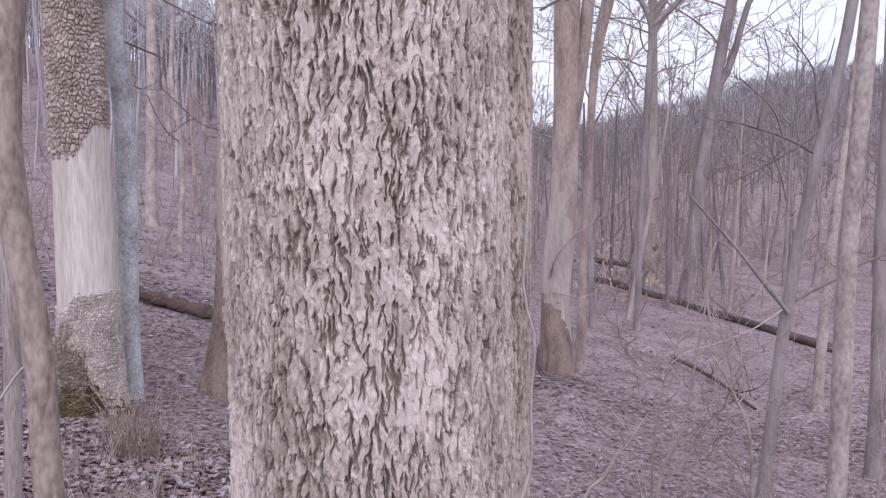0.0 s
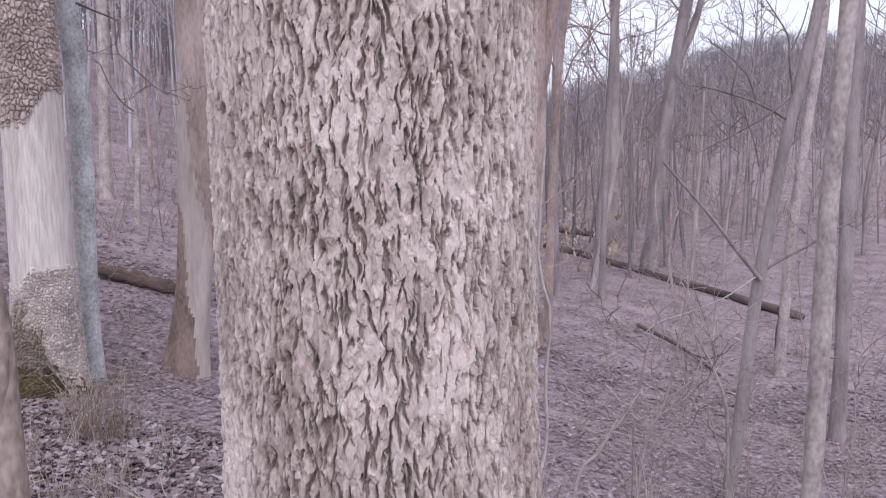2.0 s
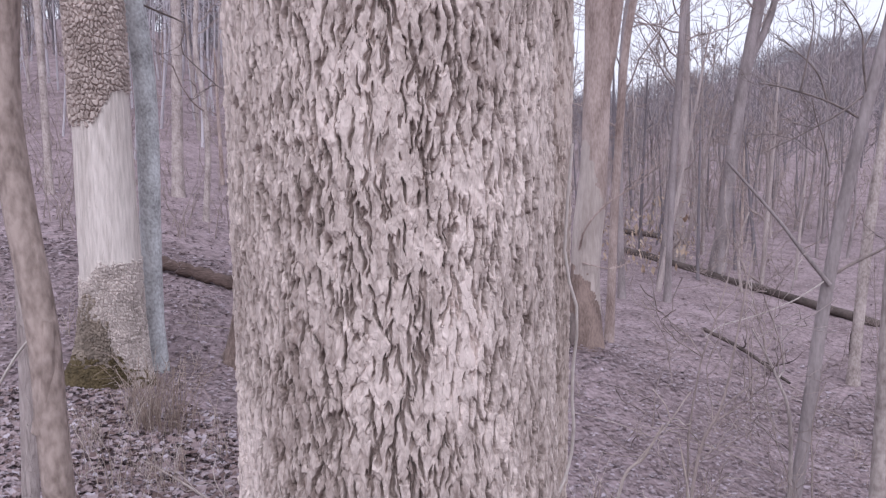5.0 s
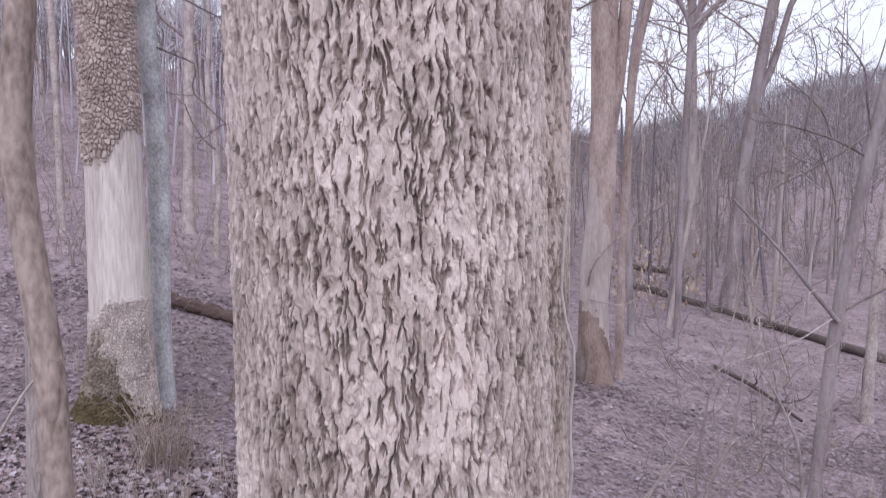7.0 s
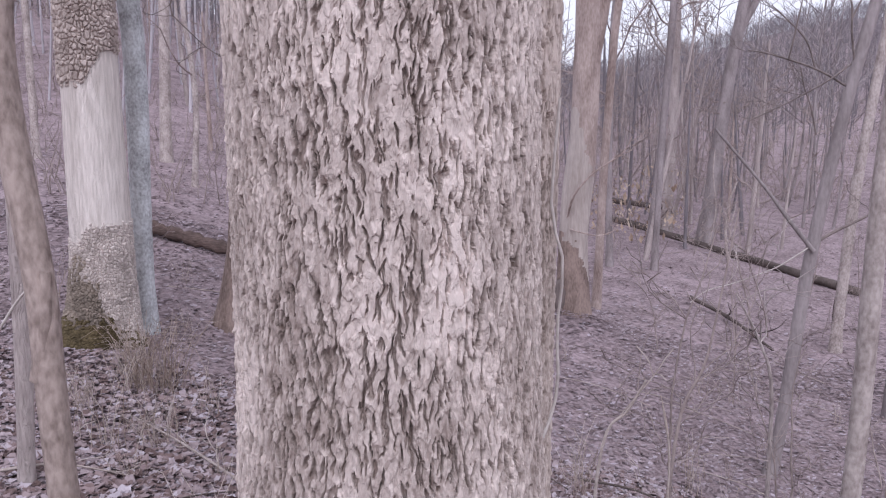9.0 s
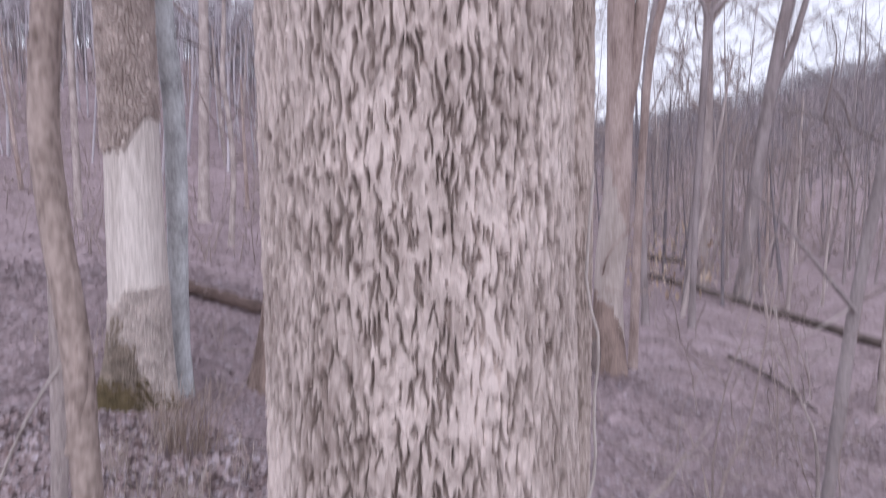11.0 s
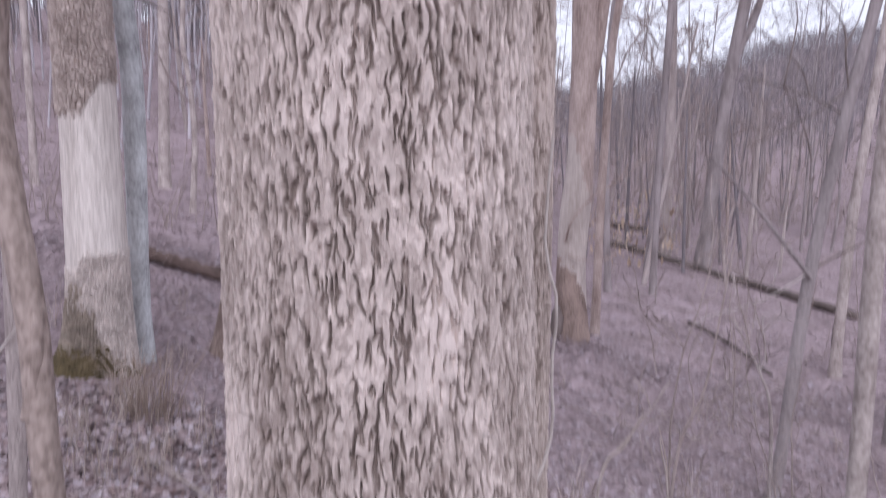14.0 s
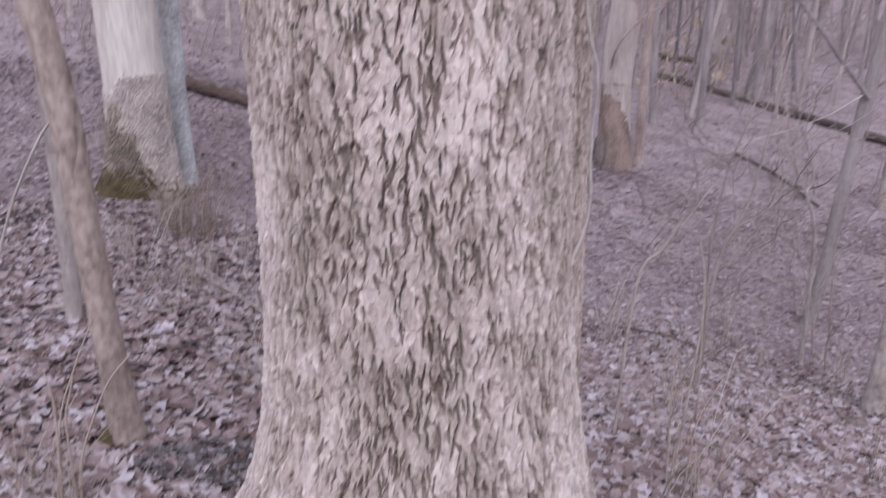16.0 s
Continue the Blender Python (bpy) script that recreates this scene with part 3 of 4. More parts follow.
# ---------------------------------------------------------------- the half-stripped tree
def stripped_tree():
    bx, by = -3.5, 8.0
    z0 = gz(bx, by) - 0.1
    root = thing("ash_tree", (bx, by, z0), "half-stripped tree, blocky bark above pale wood, mossy foot", "tree")
    base = np.array(root.location)
    th = np.radians(np.concatenate([np.linspace(-95, 95, 200), np.linspace(95, 265, 24)[1:-1]]))
    zs = np.arange(z0, 4.6, 0.0075)
    t, z = np.meshgrid(th, zs, indexing="ij")
    arc = t * 0.3
    e, tone, off, _ = cells(arc / (2 * np.pi * 0.3) * 44 + 0.7 * vnoise(arc / 0.06, z / 0.08, 21), z / 0.05 + 0.7 * vnoise(arc / 0.07, z / 0.06, 22), 23, 44)
    eb, tb_, _, _ = cells(arc / (2 * np.pi * 0.3) * 70 + 0.7 * vnoise(arc / 0.04, z / 0.05, 26), z / 0.034 + 0.7 * vnoise(arc / 0.05, z / 0.04, 27), 28, 70)
    low_ = z < 0.6
    e, tone = np.where(low_, eb, e), np.where(low_, tb_, tone)
    rel = np.where(low_, 0.022, 0.029) * smooth(0.0, 0.36, e) * (0.6 + 0.4 * tone) + 0.008 * (vnoise(arc / 0.02, z / 0.02, 24) - 0.5)
    upper = z > 1.62 + 0.3 * smooth(0.05, 0.9, t) + 0.07 * (tone - 0.5)
    lower = z < 0.16 + 0.16 * smooth(-0.5, 0.1, t) + 0.06 * (tone - 0.5)
    dark = (z < -0.1 - 0.7 * smooth(-0.25, 0.85, t) + 0.2 * (tone - 0.5) + 0.3 * (vnoise(arc / 0.09, z / 0.15, 29) - 0.5)) & (np.abs(t) < 2.2)
    green = dark & (z < -0.6 + 0.12 * (tone - 0.5))
    bare = ~(upper | lower)
    lift = np.where(upper, 1.0, np.where(lower & ~dark, 0.75, np.where(dark, 1.0, 0.06)))
    r = 0.272 + (0.05 + 0.34 * np.clip(np.cos(t + 1.25), 0, 1) ** 1.5) * np.exp(-(z - z0) / 0.32) + 0.02 * np.exp(-(z - z0) / 1.2) - 0.006 * z + rel * lift + 0.01 * (vnoise(arc / 0.3, z / 0.5, 25) - 0.5)
    r = r * (1 + 0.12 * np.exp(-(z - z0) / 0.25) * np.sin(4 * t + 2.2))
    cx = bx + 0.02 - 0.012 * (z - 1.0)
    v = np.stack([cx + r * np.sin(t), by - r * np.cos(t), z], -1).reshape(-1, 3) - base
    m, k = len(th), len(zs)
    i, j = np.meshgrid(np.arange(m), np.arange(k - 1), indexing="ij")
    i2 = (i + 1) % m
    f = np.stack([i * k + j, i2 * k + j, i2 * k + j + 1, i * k + j + 1], -1).reshape(-1, 4)

    def zone(name, mask, mat, label):
        pick = mask.ravel()[f[:, 0]]
        ids, flat = np.unique(f[pick], return_inverse=True)
        part(name, raw_mesh(name, v[ids], flat.reshape(-1, 4), mat, tone.ravel()[ids], shade=False), root, label)

    zone("upper_bark", upper, BARK_BLOCK, "dark blocky bark")
    zone("stripped_wood", bare, BARE, "pale wood stripped of its bark")
    zone("lower_bark", lower & ~dark, PALE_BLOCK, "thin flaking bark")
    zone("dark_bark", dark & ~green, DARK_BLOCK, "rough dark bark")
    zone("moss", green, MOSS, "olive moss at the foot")
    tb = Tubes()
    tb.add([(0, 0, 4.57 - z0), (-0.05, 0.02, 8 - z0), (-0.1, 0, 13 - z0)], (0.245, 0.2, 0.08), 12, 0.05, 3)
    part("upper_trunk", tb.mesh("upper_trunk", BARK_B), root)
    tb = Tubes()
    rng = random.Random(25)
    for n_ in range(9):
        a = rng.uniform(0, 2 * math.pi)
        grow(tb, rng, np.array([-0.05, 0, 6.5 + 0.7 * n_ - z0]), np.array([math.cos(a), math.sin(a), 0.8]), rng.uniform(2, 4), 0.07, 0)
    part("crown", tb.mesh("crown", BARK_B), root)


stripped_tree()

# ---------------------------------------------------------------- trees that can be told apart
tree("lichen_tree", "slim straight tree with pale blue-grey lichen on its bark", [(-3.33, 8.6, -1), (-3.29, 8.6, 1.77), (-3.385, 8.6, 3.22), (-3.35, 8.6, 4.4)], (0.112, 0.105), LICHEN, 31, low=0.75, limbs=6, height=13, crown_mat=DARK_BARK,
     explicit=[([(-3.3, 8.6, 2.82), (-3.0, 8.5, 2.69), (-2.83, 8.5, 2.6), (-2.87, 8.5, 2.36), (-2.73, 8.5, 2.2), (-2.53, 8.5, 2.01), (-2.39, 8.5, 1.92)], 0.01, 0.005),
               ([(-3.36, 8.6, 3.3), (-3.0, 8.5, 3.28), (-2.73, 8.5, 3.15), (-2.53, 8.5, 3.05), (-2.33, 8.5, 2.95)], 0.01, 0.005),
               ([(-2.53, 8.5, 2.01), (-2.59, 8.5, 2.0), (-2.71, 8.5, 1.93)], 0.006, 0.004)])
tree("slim_tree", "slim crooked brown tree near the great trunk", [(-1.37, 2.85, -0.4), (-1.41, 2.85, 0.43), (-1.42, 2.85, 0.83), (-1.48, 2.86, 1.27), (-1.51, 2.87, 1.64), (-1.47, 2.87, 2.1), (-1.46, 2.88, 2.6)], (0.056, 0.046), SLIM, 33, low=0.88, limbs=5, height=8, flare=1.6, sides=14,
     explicit=[([(-1.44, 2.83, 0.5), (-1.4, 2.82, 0.7), (-1.385, 2.82, 0.88)], 0.03, 0.018)])
tree("slim_tree", "slim grey-brown tree beside the crooked one", [(-2.34, 4.3, -0.4), (-2.3, 4.3, 0.12), (-2.28, 4.3, 0.97), (-2.27, 4.3, 2.6)], (0.045, 0.04), BARK_B, 34, low=0.85, limbs=5, height=8)
tree("dead_ash_tree", "leaning tree with a flared foot, partly stripped", [(-2.64, 9.5, -1), (-2.47, 9.5, 0.0), (-2.41, 9.5, 1.0), (-2.38, 9.5, 2.4)], (0.19, 0.175), BARK_R, 35, low=0.65, limbs=7, height=12, flare=1.6, sides=14, slant=5.5,
     zones=[(-0.1, "foot", RUSSET, "brown rotten flared foot"), (1.35, "stripped_wood", TAN, "pale stripped wood"), (None, "bark", BARK_R, "brown furrowed bark")])
tree("forked_tree", "forked tree with bare pale lower trunk and hollow foot", [(1.97, 14, -2.4), (1.95, 14, -0.3), (2.05, 14, 1.2), (2.07, 14, 4.3), (2.15, 14, 6.2)], (0.235, 0.21), BARK_R, 36, low=0.55, limbs=9, height=15, sides=14, kids=(6, 5), thin=0.006, slant=2.0,
     explicit=[([(2.03, 14, 0.9), (2.15, 14, 2.1), (2.3, 14, 3.12), (2.51, 14, 5.37), (2.62, 14, 6.41), (2.9, 14.2, 10)], 0.13, 0.08),
               ([(1.8, 13.85, -0.36), (1.88, 13.6, 0.06), (2.21, 13.6, 0.44), (2.62, 13.6, 0.72), (2.77, 13.6, 1.0)], 0.02, 0.008),
               ([(1.85, 13.8, -0.55), (2.03, 13.6, -0.58), (2.32, 13.6, -0.62), (2.6, 13.6, -0.51)], 0.013, 0.006)],
     zones=[(-0.98, "foot", RUSSET, "rotten russet foot"), (0.9, "stripped_wood", TAN, "pale worn wood"), (None, "bark", BARK_R, "red-brown bark")])
tree("leaning_tree", "tall grey tree leaning across the valley log", [(8.62, 29, -3.6), (9.1, 29, 2.0), (9.48, 29, 4.7), (10.25, 29, 8.9), (11.0, 29, 10.2), (11.64, 29, 11.6)], (0.24, 0.2), BARK_DUSK, 37, low=0.3, limbs=23, height=16, kids=(7, 6), thin=0.009,
     explicit=[([(9.42, 29, 4.1), (10.0, 29, 5.3), (10.54, 29, 7.3), (11.38, 29, 8.3), (12.44, 29, 10), (13.7, 29, 11)], 0.14, 0.04),
               ([(10.5, 29, 9.3), (11.24, 29, 9.92), (12.21, 29, 10.22), (13.19, 29, 10.51), (13.96, 29, 10.71)], 0.05, 0.02)])
tree("tall_tree", "tall straight pale grey tree beyond the log", [(8.06, 32, -3.1), (8.1, 32, 1.5), (7.95, 32, 7.9)], (0.2, 0.17), BARK_B, 38, low=0.3, limbs=21, height=17, kids=(7, 6), thin=0.009)
tree("leaning_sapling_tree", "slim leaning dull brown tree with long bare branches", [(3.5, 9, -2.9), (3.61, 9, -2.1), (3.79, 9, -0.11), (4.03, 9, 1.5), (4.37, 9, 3.3)], (0.075, 0.062), BARK_DUSK, 39, low=0.88, limbs=4, height=9, reach=0.5, crown_mat=DARK_TWIG,
     explicit=[([(4.34, 9, 3.41), (3.43, 9, 3.6), (2.47, 9, 3.69), (1.64, 9, 3.5), (1.03, 9, 3.19)], 0.028, 0.012),
               ([(4.08, 9, 1.64), (3.68, 8.95, 1.84), (3.21, 8.9, 1.98), (2.92, 8.85, 2.03)], 0.014, 0.006),
               ([(3.66, 8.95, 1.85), (3.54, 8.95, 2.14), (3.29, 8.95, 2.38), (3.17, 8.95, 2.48)], 0.011, 0.005),
               ([(4.04, 9, 1.9), (3.77, 8.9, 1.72), (3.38, 8.9, 1.5), (2.99, 8.9, 1.31)], 0.012, 0.006),
               ([(4.1, 9, 1.81), (4.0, 8.95, 2.23), (3.97, 8.95, 2.53), (3.79, 8.9, 2.77), (3.63, 8.9, 2.98)], 0.014, 0.006),
               ([(3.36, 8.9, 1.94), (3.42, 8.9, 2.29), (3.46, 8.9, 2.65), (3.39, 8.9, 2.95)], 0.011, 0.005),
               ([(3.7, 8.9, 1.17), (3.63, 8.9, 1.44), (3.54, 8.9, 1.66), (3.49, 8.9, 1.86)], 0.01, 0.006),
               ([(3.99, 8.95, 2.35), (4.11, 8.95, 2.64), (4.15, 8.9, 2.89)], 0.01, 0.005),
               ([(3.77, 9, -0.02), (4.02, 9, 0.14), (4.33, 9, 0.3), (4.57, 9, 0.45), (4.86, 9, 0.58)], 0.02, 0.009)])
tree("straight_tree", "straight smooth grey tree with blotched bark", [(3.15, 6.5, -2.6), (3.21, 6.5, -1.1), (3.21, 6.5, 0.83), (3.29, 6.5, 2.8)], (0.078, 0.07), SAPLING, 40, low=0.75, limbs=5, height=10, reach=0.6)
tree("pale_tree", "slim pale patchy tree on the valley floor", [(7.42, 16, -2.6), (7.53, 16, -0.47), (7.71, 16, 1.5), (7.94, 16, 3.65)], (0.11, 0.09), SAPLING, 41, low=0.7, limbs=7, height=10)
tree("dark_tree", "dark rough tree at the valley edge", [(6.46, 12, -2.5), (6.45, 12, -1.3), (6.42, 12, 0.02), (6.41, 12, 1.2)], (0.115, 0.09), BARK_DUSK, 42, low=0.8, limbs=6, height=11)
tree("thin_pale_tree", "thin crooked pale tree on the hillside", [(-6.42, 20, -0.3), (-6.3, 20, 1.2), (-6.37, 20, 2.56), (-6.5, 20, 3.6), (-6.44, 20, 4.7)], (0.075, 0.06), SAPLING, 43, low=0.3, limbs=7, height=9)
tree("tall_tree", "faint tall straight pale tree on the hillside", [(-8.5, 24, 0.2), (-8.45, 24, 1.5), (-8.33, 24, 5)], (0.17, 0.14), SAPLING, 44, low=0.5, limbs=8, height=14)
tree("tall_tree", "thin pale straight tree high on the hillside", [(-11.26, 22, 0.3), (-11.26, 22, 3.76), (-11.34, 22, 7.28)], (0.1, 0.09), SAPLING, 45, low=0.5, limbs=8, height=13)
tree("crooked_tree", "dark tree with a long crooked limb", [(2.7, 16, -2.5), (2.78, 16, 1), (2.92, 16, 3.46), (3.27, 16, 5.03), (3.45, 16, 5.7), (3.5, 16, 7)], (0.085, 0.07), BARK_R, 46, crown_mat=DARK_BARK, low=0.35, limbs=8, height=12, kids=(5, 4), thin=0.006,
     explicit=[([(3.4, 16, 5.55), (3.68, 16, 5.8), (4.2, 16, 6.09), (4.66, 16, 6.2), (4.95, 16, 6.55), (5.3, 16, 7.1), (5.7, 16, 8.2)], 0.075, 0.035),
               ([(4.6, 16, 6.2), (5.09, 16, 5.77), (5.52, 16, 5.52), (6.05, 16, 5.63), (6.37, 16, 5.8)], 0.03, 0.012)])
tree("slender_tree", "slender bent grey tree by the valley log", [(4.06, 22, -2.5), (3.9, 22, 1), (3.99, 22, 4.67), (4.67, 22, 8)], (0.09, 0.08), BARK_DUSK, 47, low=0.25, limbs=18, height=13, kids=(7, 5), thin=0.008)
tree("slender_tree", "slender grey tree with a crooked spreading limb", [(5.25, 22, -3), (5.3, 22, 1), (5.4, 22, 3.99), (5.43, 22, 5.19), (5.11, 22, 5.94), (4.81, 22, 6.39)], (0.085, 0.075), BARK_DUSK, 49, low=0.45, limbs=12, height=10, kids=(6, 5), thin=0.008,
     explicit=[([(5.42, 22, 5.2), (6.14, 22, 5.86), (6.88, 22, 6.39), (7.47, 22, 6.84), (7.77, 22, 7.06)], 0.06, 0.025)])
tree("slender_tree", "slender forked grey tree by the valley log", [(6.0, 26, -2.8), (6.3, 26, 1.5), (6.45, 26, 4.4), (6.65, 26, 6.45), (7.22, 26, 7.7), (7.61, 26, 8.84), (8.1, 26, 10.2)], (0.1, 0.09), BARK_DUSK, 48, low=0.25, limbs=18, height=13, kids=(7, 5), thin=0.008,
     explicit=[([(6.6, 26, 6.1), (7.4, 26, 6.8), (8.15, 26, 7.31), (9.09, 26, 7.97), (10.0, 26, 8.8)], 0.07, 0.025)])


def patch(name, label, at, size, mat, seed, category):
    """A low uneven clump: moss, rotten wood, or a dark body in place of a shaded hollow."""
    bm = bmesh.new()
    bmesh.ops.create_icosphere(bm, subdivisions=3, radius=1.0)
    for v_ in bm.verts:
        k = 1 + 0.35 * (noise.noise(v_.co * 2.3 + Vector((seed, 0, 0))))
        v_.co = Vector((v_.co.x * size[0], v_.co.y * size[1], v_.co.z * size[2])) * k
    me = bpy.data.meshes.new(name)
    bm.to_mesh(me)
    bm.free()
    for q_ in me.polygons:
        q_.use_smooth = True
    me.materials.append(mat)
    ob = new(name, me)
    ob.location = at
    return tagged(ob, label, category)


patch("moss_clump", "olive moss clump at the foot of the crooked tree", (-1.42, 2.79, gz(-1.42, 2.79) + 0.03), (0.04, 0.03, 0.06), MOSS, 2, "moss")
# the shade inside the foot's hollow, made as a dark solid clump
patch("dark_clump", "dark clump in place of the hollow in the forked tree's foot", (1.7, 13.82, gz(1.7, 13.82) + 0.2), (0.11, 0.1, 0.32), DARK_BARK, 3, "rotten wood")
# a dark body gives the darkness of a hole in the ground
patch("dark_clump", "dark clump in place of a hole in the leaves", (0.66, 4.2, gz(0.66, 4.2) + 0.02), (0.07, 0.05, 0.05), DARK_BARK, 4, "rotten wood")
patch("dark_clump", "dark rotten chunk beside the straight tree", (2.8, 6.0, gz(2.8, 6.0) + 0.03), (0.1, 0.07, 0.07), DARK_BARK, 5, "rotten wood")

# ---------------------------------------------------------------- repeats: woodland trees, copied from a few
rng = random.Random(8)
made = []
for n_ in range(10):
    h_ = rng.uniform(10, 17)
    bend = rng.uniform(-0.08, 0.08)
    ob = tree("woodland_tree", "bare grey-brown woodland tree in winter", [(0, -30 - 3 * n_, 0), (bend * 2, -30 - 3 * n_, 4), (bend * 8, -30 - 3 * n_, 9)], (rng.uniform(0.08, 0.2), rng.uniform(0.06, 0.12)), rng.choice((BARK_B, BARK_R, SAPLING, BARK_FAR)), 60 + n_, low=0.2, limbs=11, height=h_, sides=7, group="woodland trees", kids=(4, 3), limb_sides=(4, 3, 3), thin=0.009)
    made.append(ob)
taken = [(-3.36, 8), (-3.69, 9.5), (-2.6, 9.5), (1.97, 14), (8.6, 29), (8, 32), (3.5, 9), (7.4, 16)]


def stand(ob, first, x, y):
    m = Matrix.LocRotScale((x, y, gz(x, y) - 0.06), Euler((rng.gauss(0, 0.035), rng.gauss(0, 0.035), rng.uniform(0, 6.28))), Vector([rng.uniform(0.75, 1.2)] * 3))
    if first:
        ob.matrix_basis = m
    else:
        copy_thing(ob, m)


count = 0
while count < 92:
    y_ = 20 + 46 * rng.random() ** 0.75
    x_ = y_ * (rng.uniform(-0.8, -0.1) if count % 5 < 2 else rng.uniform(-0.1, 0.8))
    if any(math.hypot(x_ - a, y_ - b) < 1.2 for a, b in taken) or (y_ < 24 and -0.1 < x_ / y_ < 0.6 and rng.random() < 0.7):
        continue
    taken.append((x_, y_))
    stand(made[count % 10], count < 10, x_, y_)
    count += 1

# tall slender ones on the valley floor beyond the forked tree
for k in range(34):
    y_ = rng.uniform(24, 52)
    x_ = y_ * rng.uniform(0.09, 0.37)
    if any(math.hypot(x_ - a, y_ - b) < 1.0 for a, b in taken):
        continue
    taken.append((x_, y_))
    copy_thing(made[k % 10], Matrix.LocRotScale((x_, y_, gz(x_, y_) - 0.06), Euler((rng.gauss(0, 0.05), rng.gauss(0.05, 0.06), rng.uniform(0, 6.28))), Vector((0.75, 0.75, rng.uniform(0.9, 1.2)))))

# far woods on the hillsides
fw = Tubes()
for n_ in range(4300):
    left = n_ < 800
    y_ = rng.uniform(62, 150) if left else 75 + 275 * rng.random() ** 0.7
    x_ = y_ * (rng.uniform(-0.8, -0.05) if left else rng.uniform(-0.05, 0.72))
    z_ = gz(x_, y_)
    hh = rng.uniform(5.5, 10.5) if left else rng.uniform(4.5, 8)
    lean = rng.gauss(0, 0.07)
    r_ = rng.uniform(0.04, 0.1)
    fw.add([(x_, y_, z_ - 0.2), (x_ + lean * hh * 0.5, y_, z_ + hh * 0.5), (x_ + lean * hh * 1.2, y_, z_ + hh)], (r_, r_ * 0.7, 0.02), 3)
    for b_ in range(8):
        q_ = rng.uniform(0.15, 0.98)
        a_ = rng.uniform(0, 6.28)
        ll = hh * 0.42 * (1.25 - q_)
        p_ = np.array((x_ + lean * hh * q_, y_, z_ + hh * q_))
        fw.add([p_, p_ + np.array((math.cos(a_) * 0.6, math.sin(a_) * 0.6, 0.5)) * ll, p_ + np.array((math.cos(a_), math.sin(a_), 0.9 + rng.random() * 0.5)) * ll], (r_ * 0.4, r_ * 0.32, 0.02), 3)
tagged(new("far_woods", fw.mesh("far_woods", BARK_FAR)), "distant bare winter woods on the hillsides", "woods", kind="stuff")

# the thin wood that climbs the near hillside, paled as by haze, and the poles on the valley floor
hw = Tubes()
vw = Tubes()
for n_ in range(270):
    left = n_ < 200
    y_ = rng.uniform(30, 75) if left else rng.uniform(34, 70)
    x_ = y_ * (rng.uniform(-0.85, -0.08) if left else rng.uniform(0.08, 0.62))
    z_ = gz(x_, y_)
    hh = rng.uniform(11, 18) if left else rng.uniform(7, 13)
    lean, tilt = rng.gauss(0, 0.05) + (0 if left else 0.05), rng.gauss(0, 0.04)
    r_ = rng.uniform(0.04, 0.1)
    wood = hw if left else vw
    kink = rng.gauss(0, 0.02) * hh
    wood.add(spline([(x_, y_, z_ - 0.2), (x_ + lean * hh * 0.2 + kink, y_, z_ + hh * 0.25), (x_ + lean * hh * 0.4, y_ + tilt * hh * 0.4, z_ + hh * 0.5), (x_ + lean * hh, y_ + tilt * hh, z_ + hh)], 8), np.linspace(r_, 0.015, 8), 5)
    for b_ in range(11):
        q_ = rng.uniform(0.35, 0.97)
        a_ = rng.uniform(0, 6.28)
        ll = hh * 0.3 * (1.25 - q_) * rng.uniform(0.6, 1.2)
        p_ = np.array((x_ + lean * hh * q_, y_ + tilt * hh * q_, z_ + hh * q_))
        e_ = np.array((math.cos(a_), math.sin(a_), 0.5 + 0.7 * rng.random())) * ll
        m_ = p_ + 0.5 * e_ + np.array((rng.gauss(0, 0.14), rng.gauss(0, 0.14), -0.08)) * ll
        wood.add([p_, m_, p_ + e_], (r_ * 0.32, r_ * 0.24, 0.008), 3)
        for c_ in range(3):
            o_ = m_ + (p_ + e_ - m_) * rng.random()
            wood.add([o_, o_ + e_ * 0.25 + np.array((rng.gauss(0, 0.2), rng.gauss(0, 0.2), rng.uniform(0, 0.3))) * ll], (0.012, 0.007), 3)
tagged(new("hillside_woods", hw.mesh("hillside_woods", BARK_HAZE)), "thin bare haze-grey winter wood climbing the hillside", "woods", kind="stuff")
tagged(new("valley_woods", vw.mesh("valley_woods", BARK_DUSK)), "thin pale bare poles on the valley floor", "woods", kind="stuff")

# low bare brush over the slopes
bw = Tubes()
for n_ in range(1100):
    left = n_ % 4 == 0
    y_ = 16 + 70 * rng.random() if left else 44 + 80 * rng.random()
    x_ = y_ * (rng.uniform(-0.8, -0.15) if left else rng.uniform(0.08, 0.75))
    z_ = gz(x_, y_)
    for b_ in range(5):
        a_, ll = rng.uniform(0, 6.28), rng.uniform(0.4, 1.6)
        o_ = np.array((x_ + rng.gauss(0, 0.25), y_ + rng.gauss(0, 0.25), z_ - 0.03))
        d_ = np.array((math.cos(a_) * 0.35, math.sin(a_) * 0.35, 0.9)) * ll
        m_ = o_ + 0.55 * d_ + np.array((rng.gauss(0, 0.1), rng.gauss(0, 0.1), 0)) * ll
        bw.add([o_, m_, o_ + d_], (0.012 + 0.0002 * y_, 0.009 + 0.00015 * y_, 0.006), 3)
tagged(new("low_brush", bw.mesh("low_brush", TWIG)), "low bare brown brush scattered over the leafy slopes", "brush", kind="stuff")

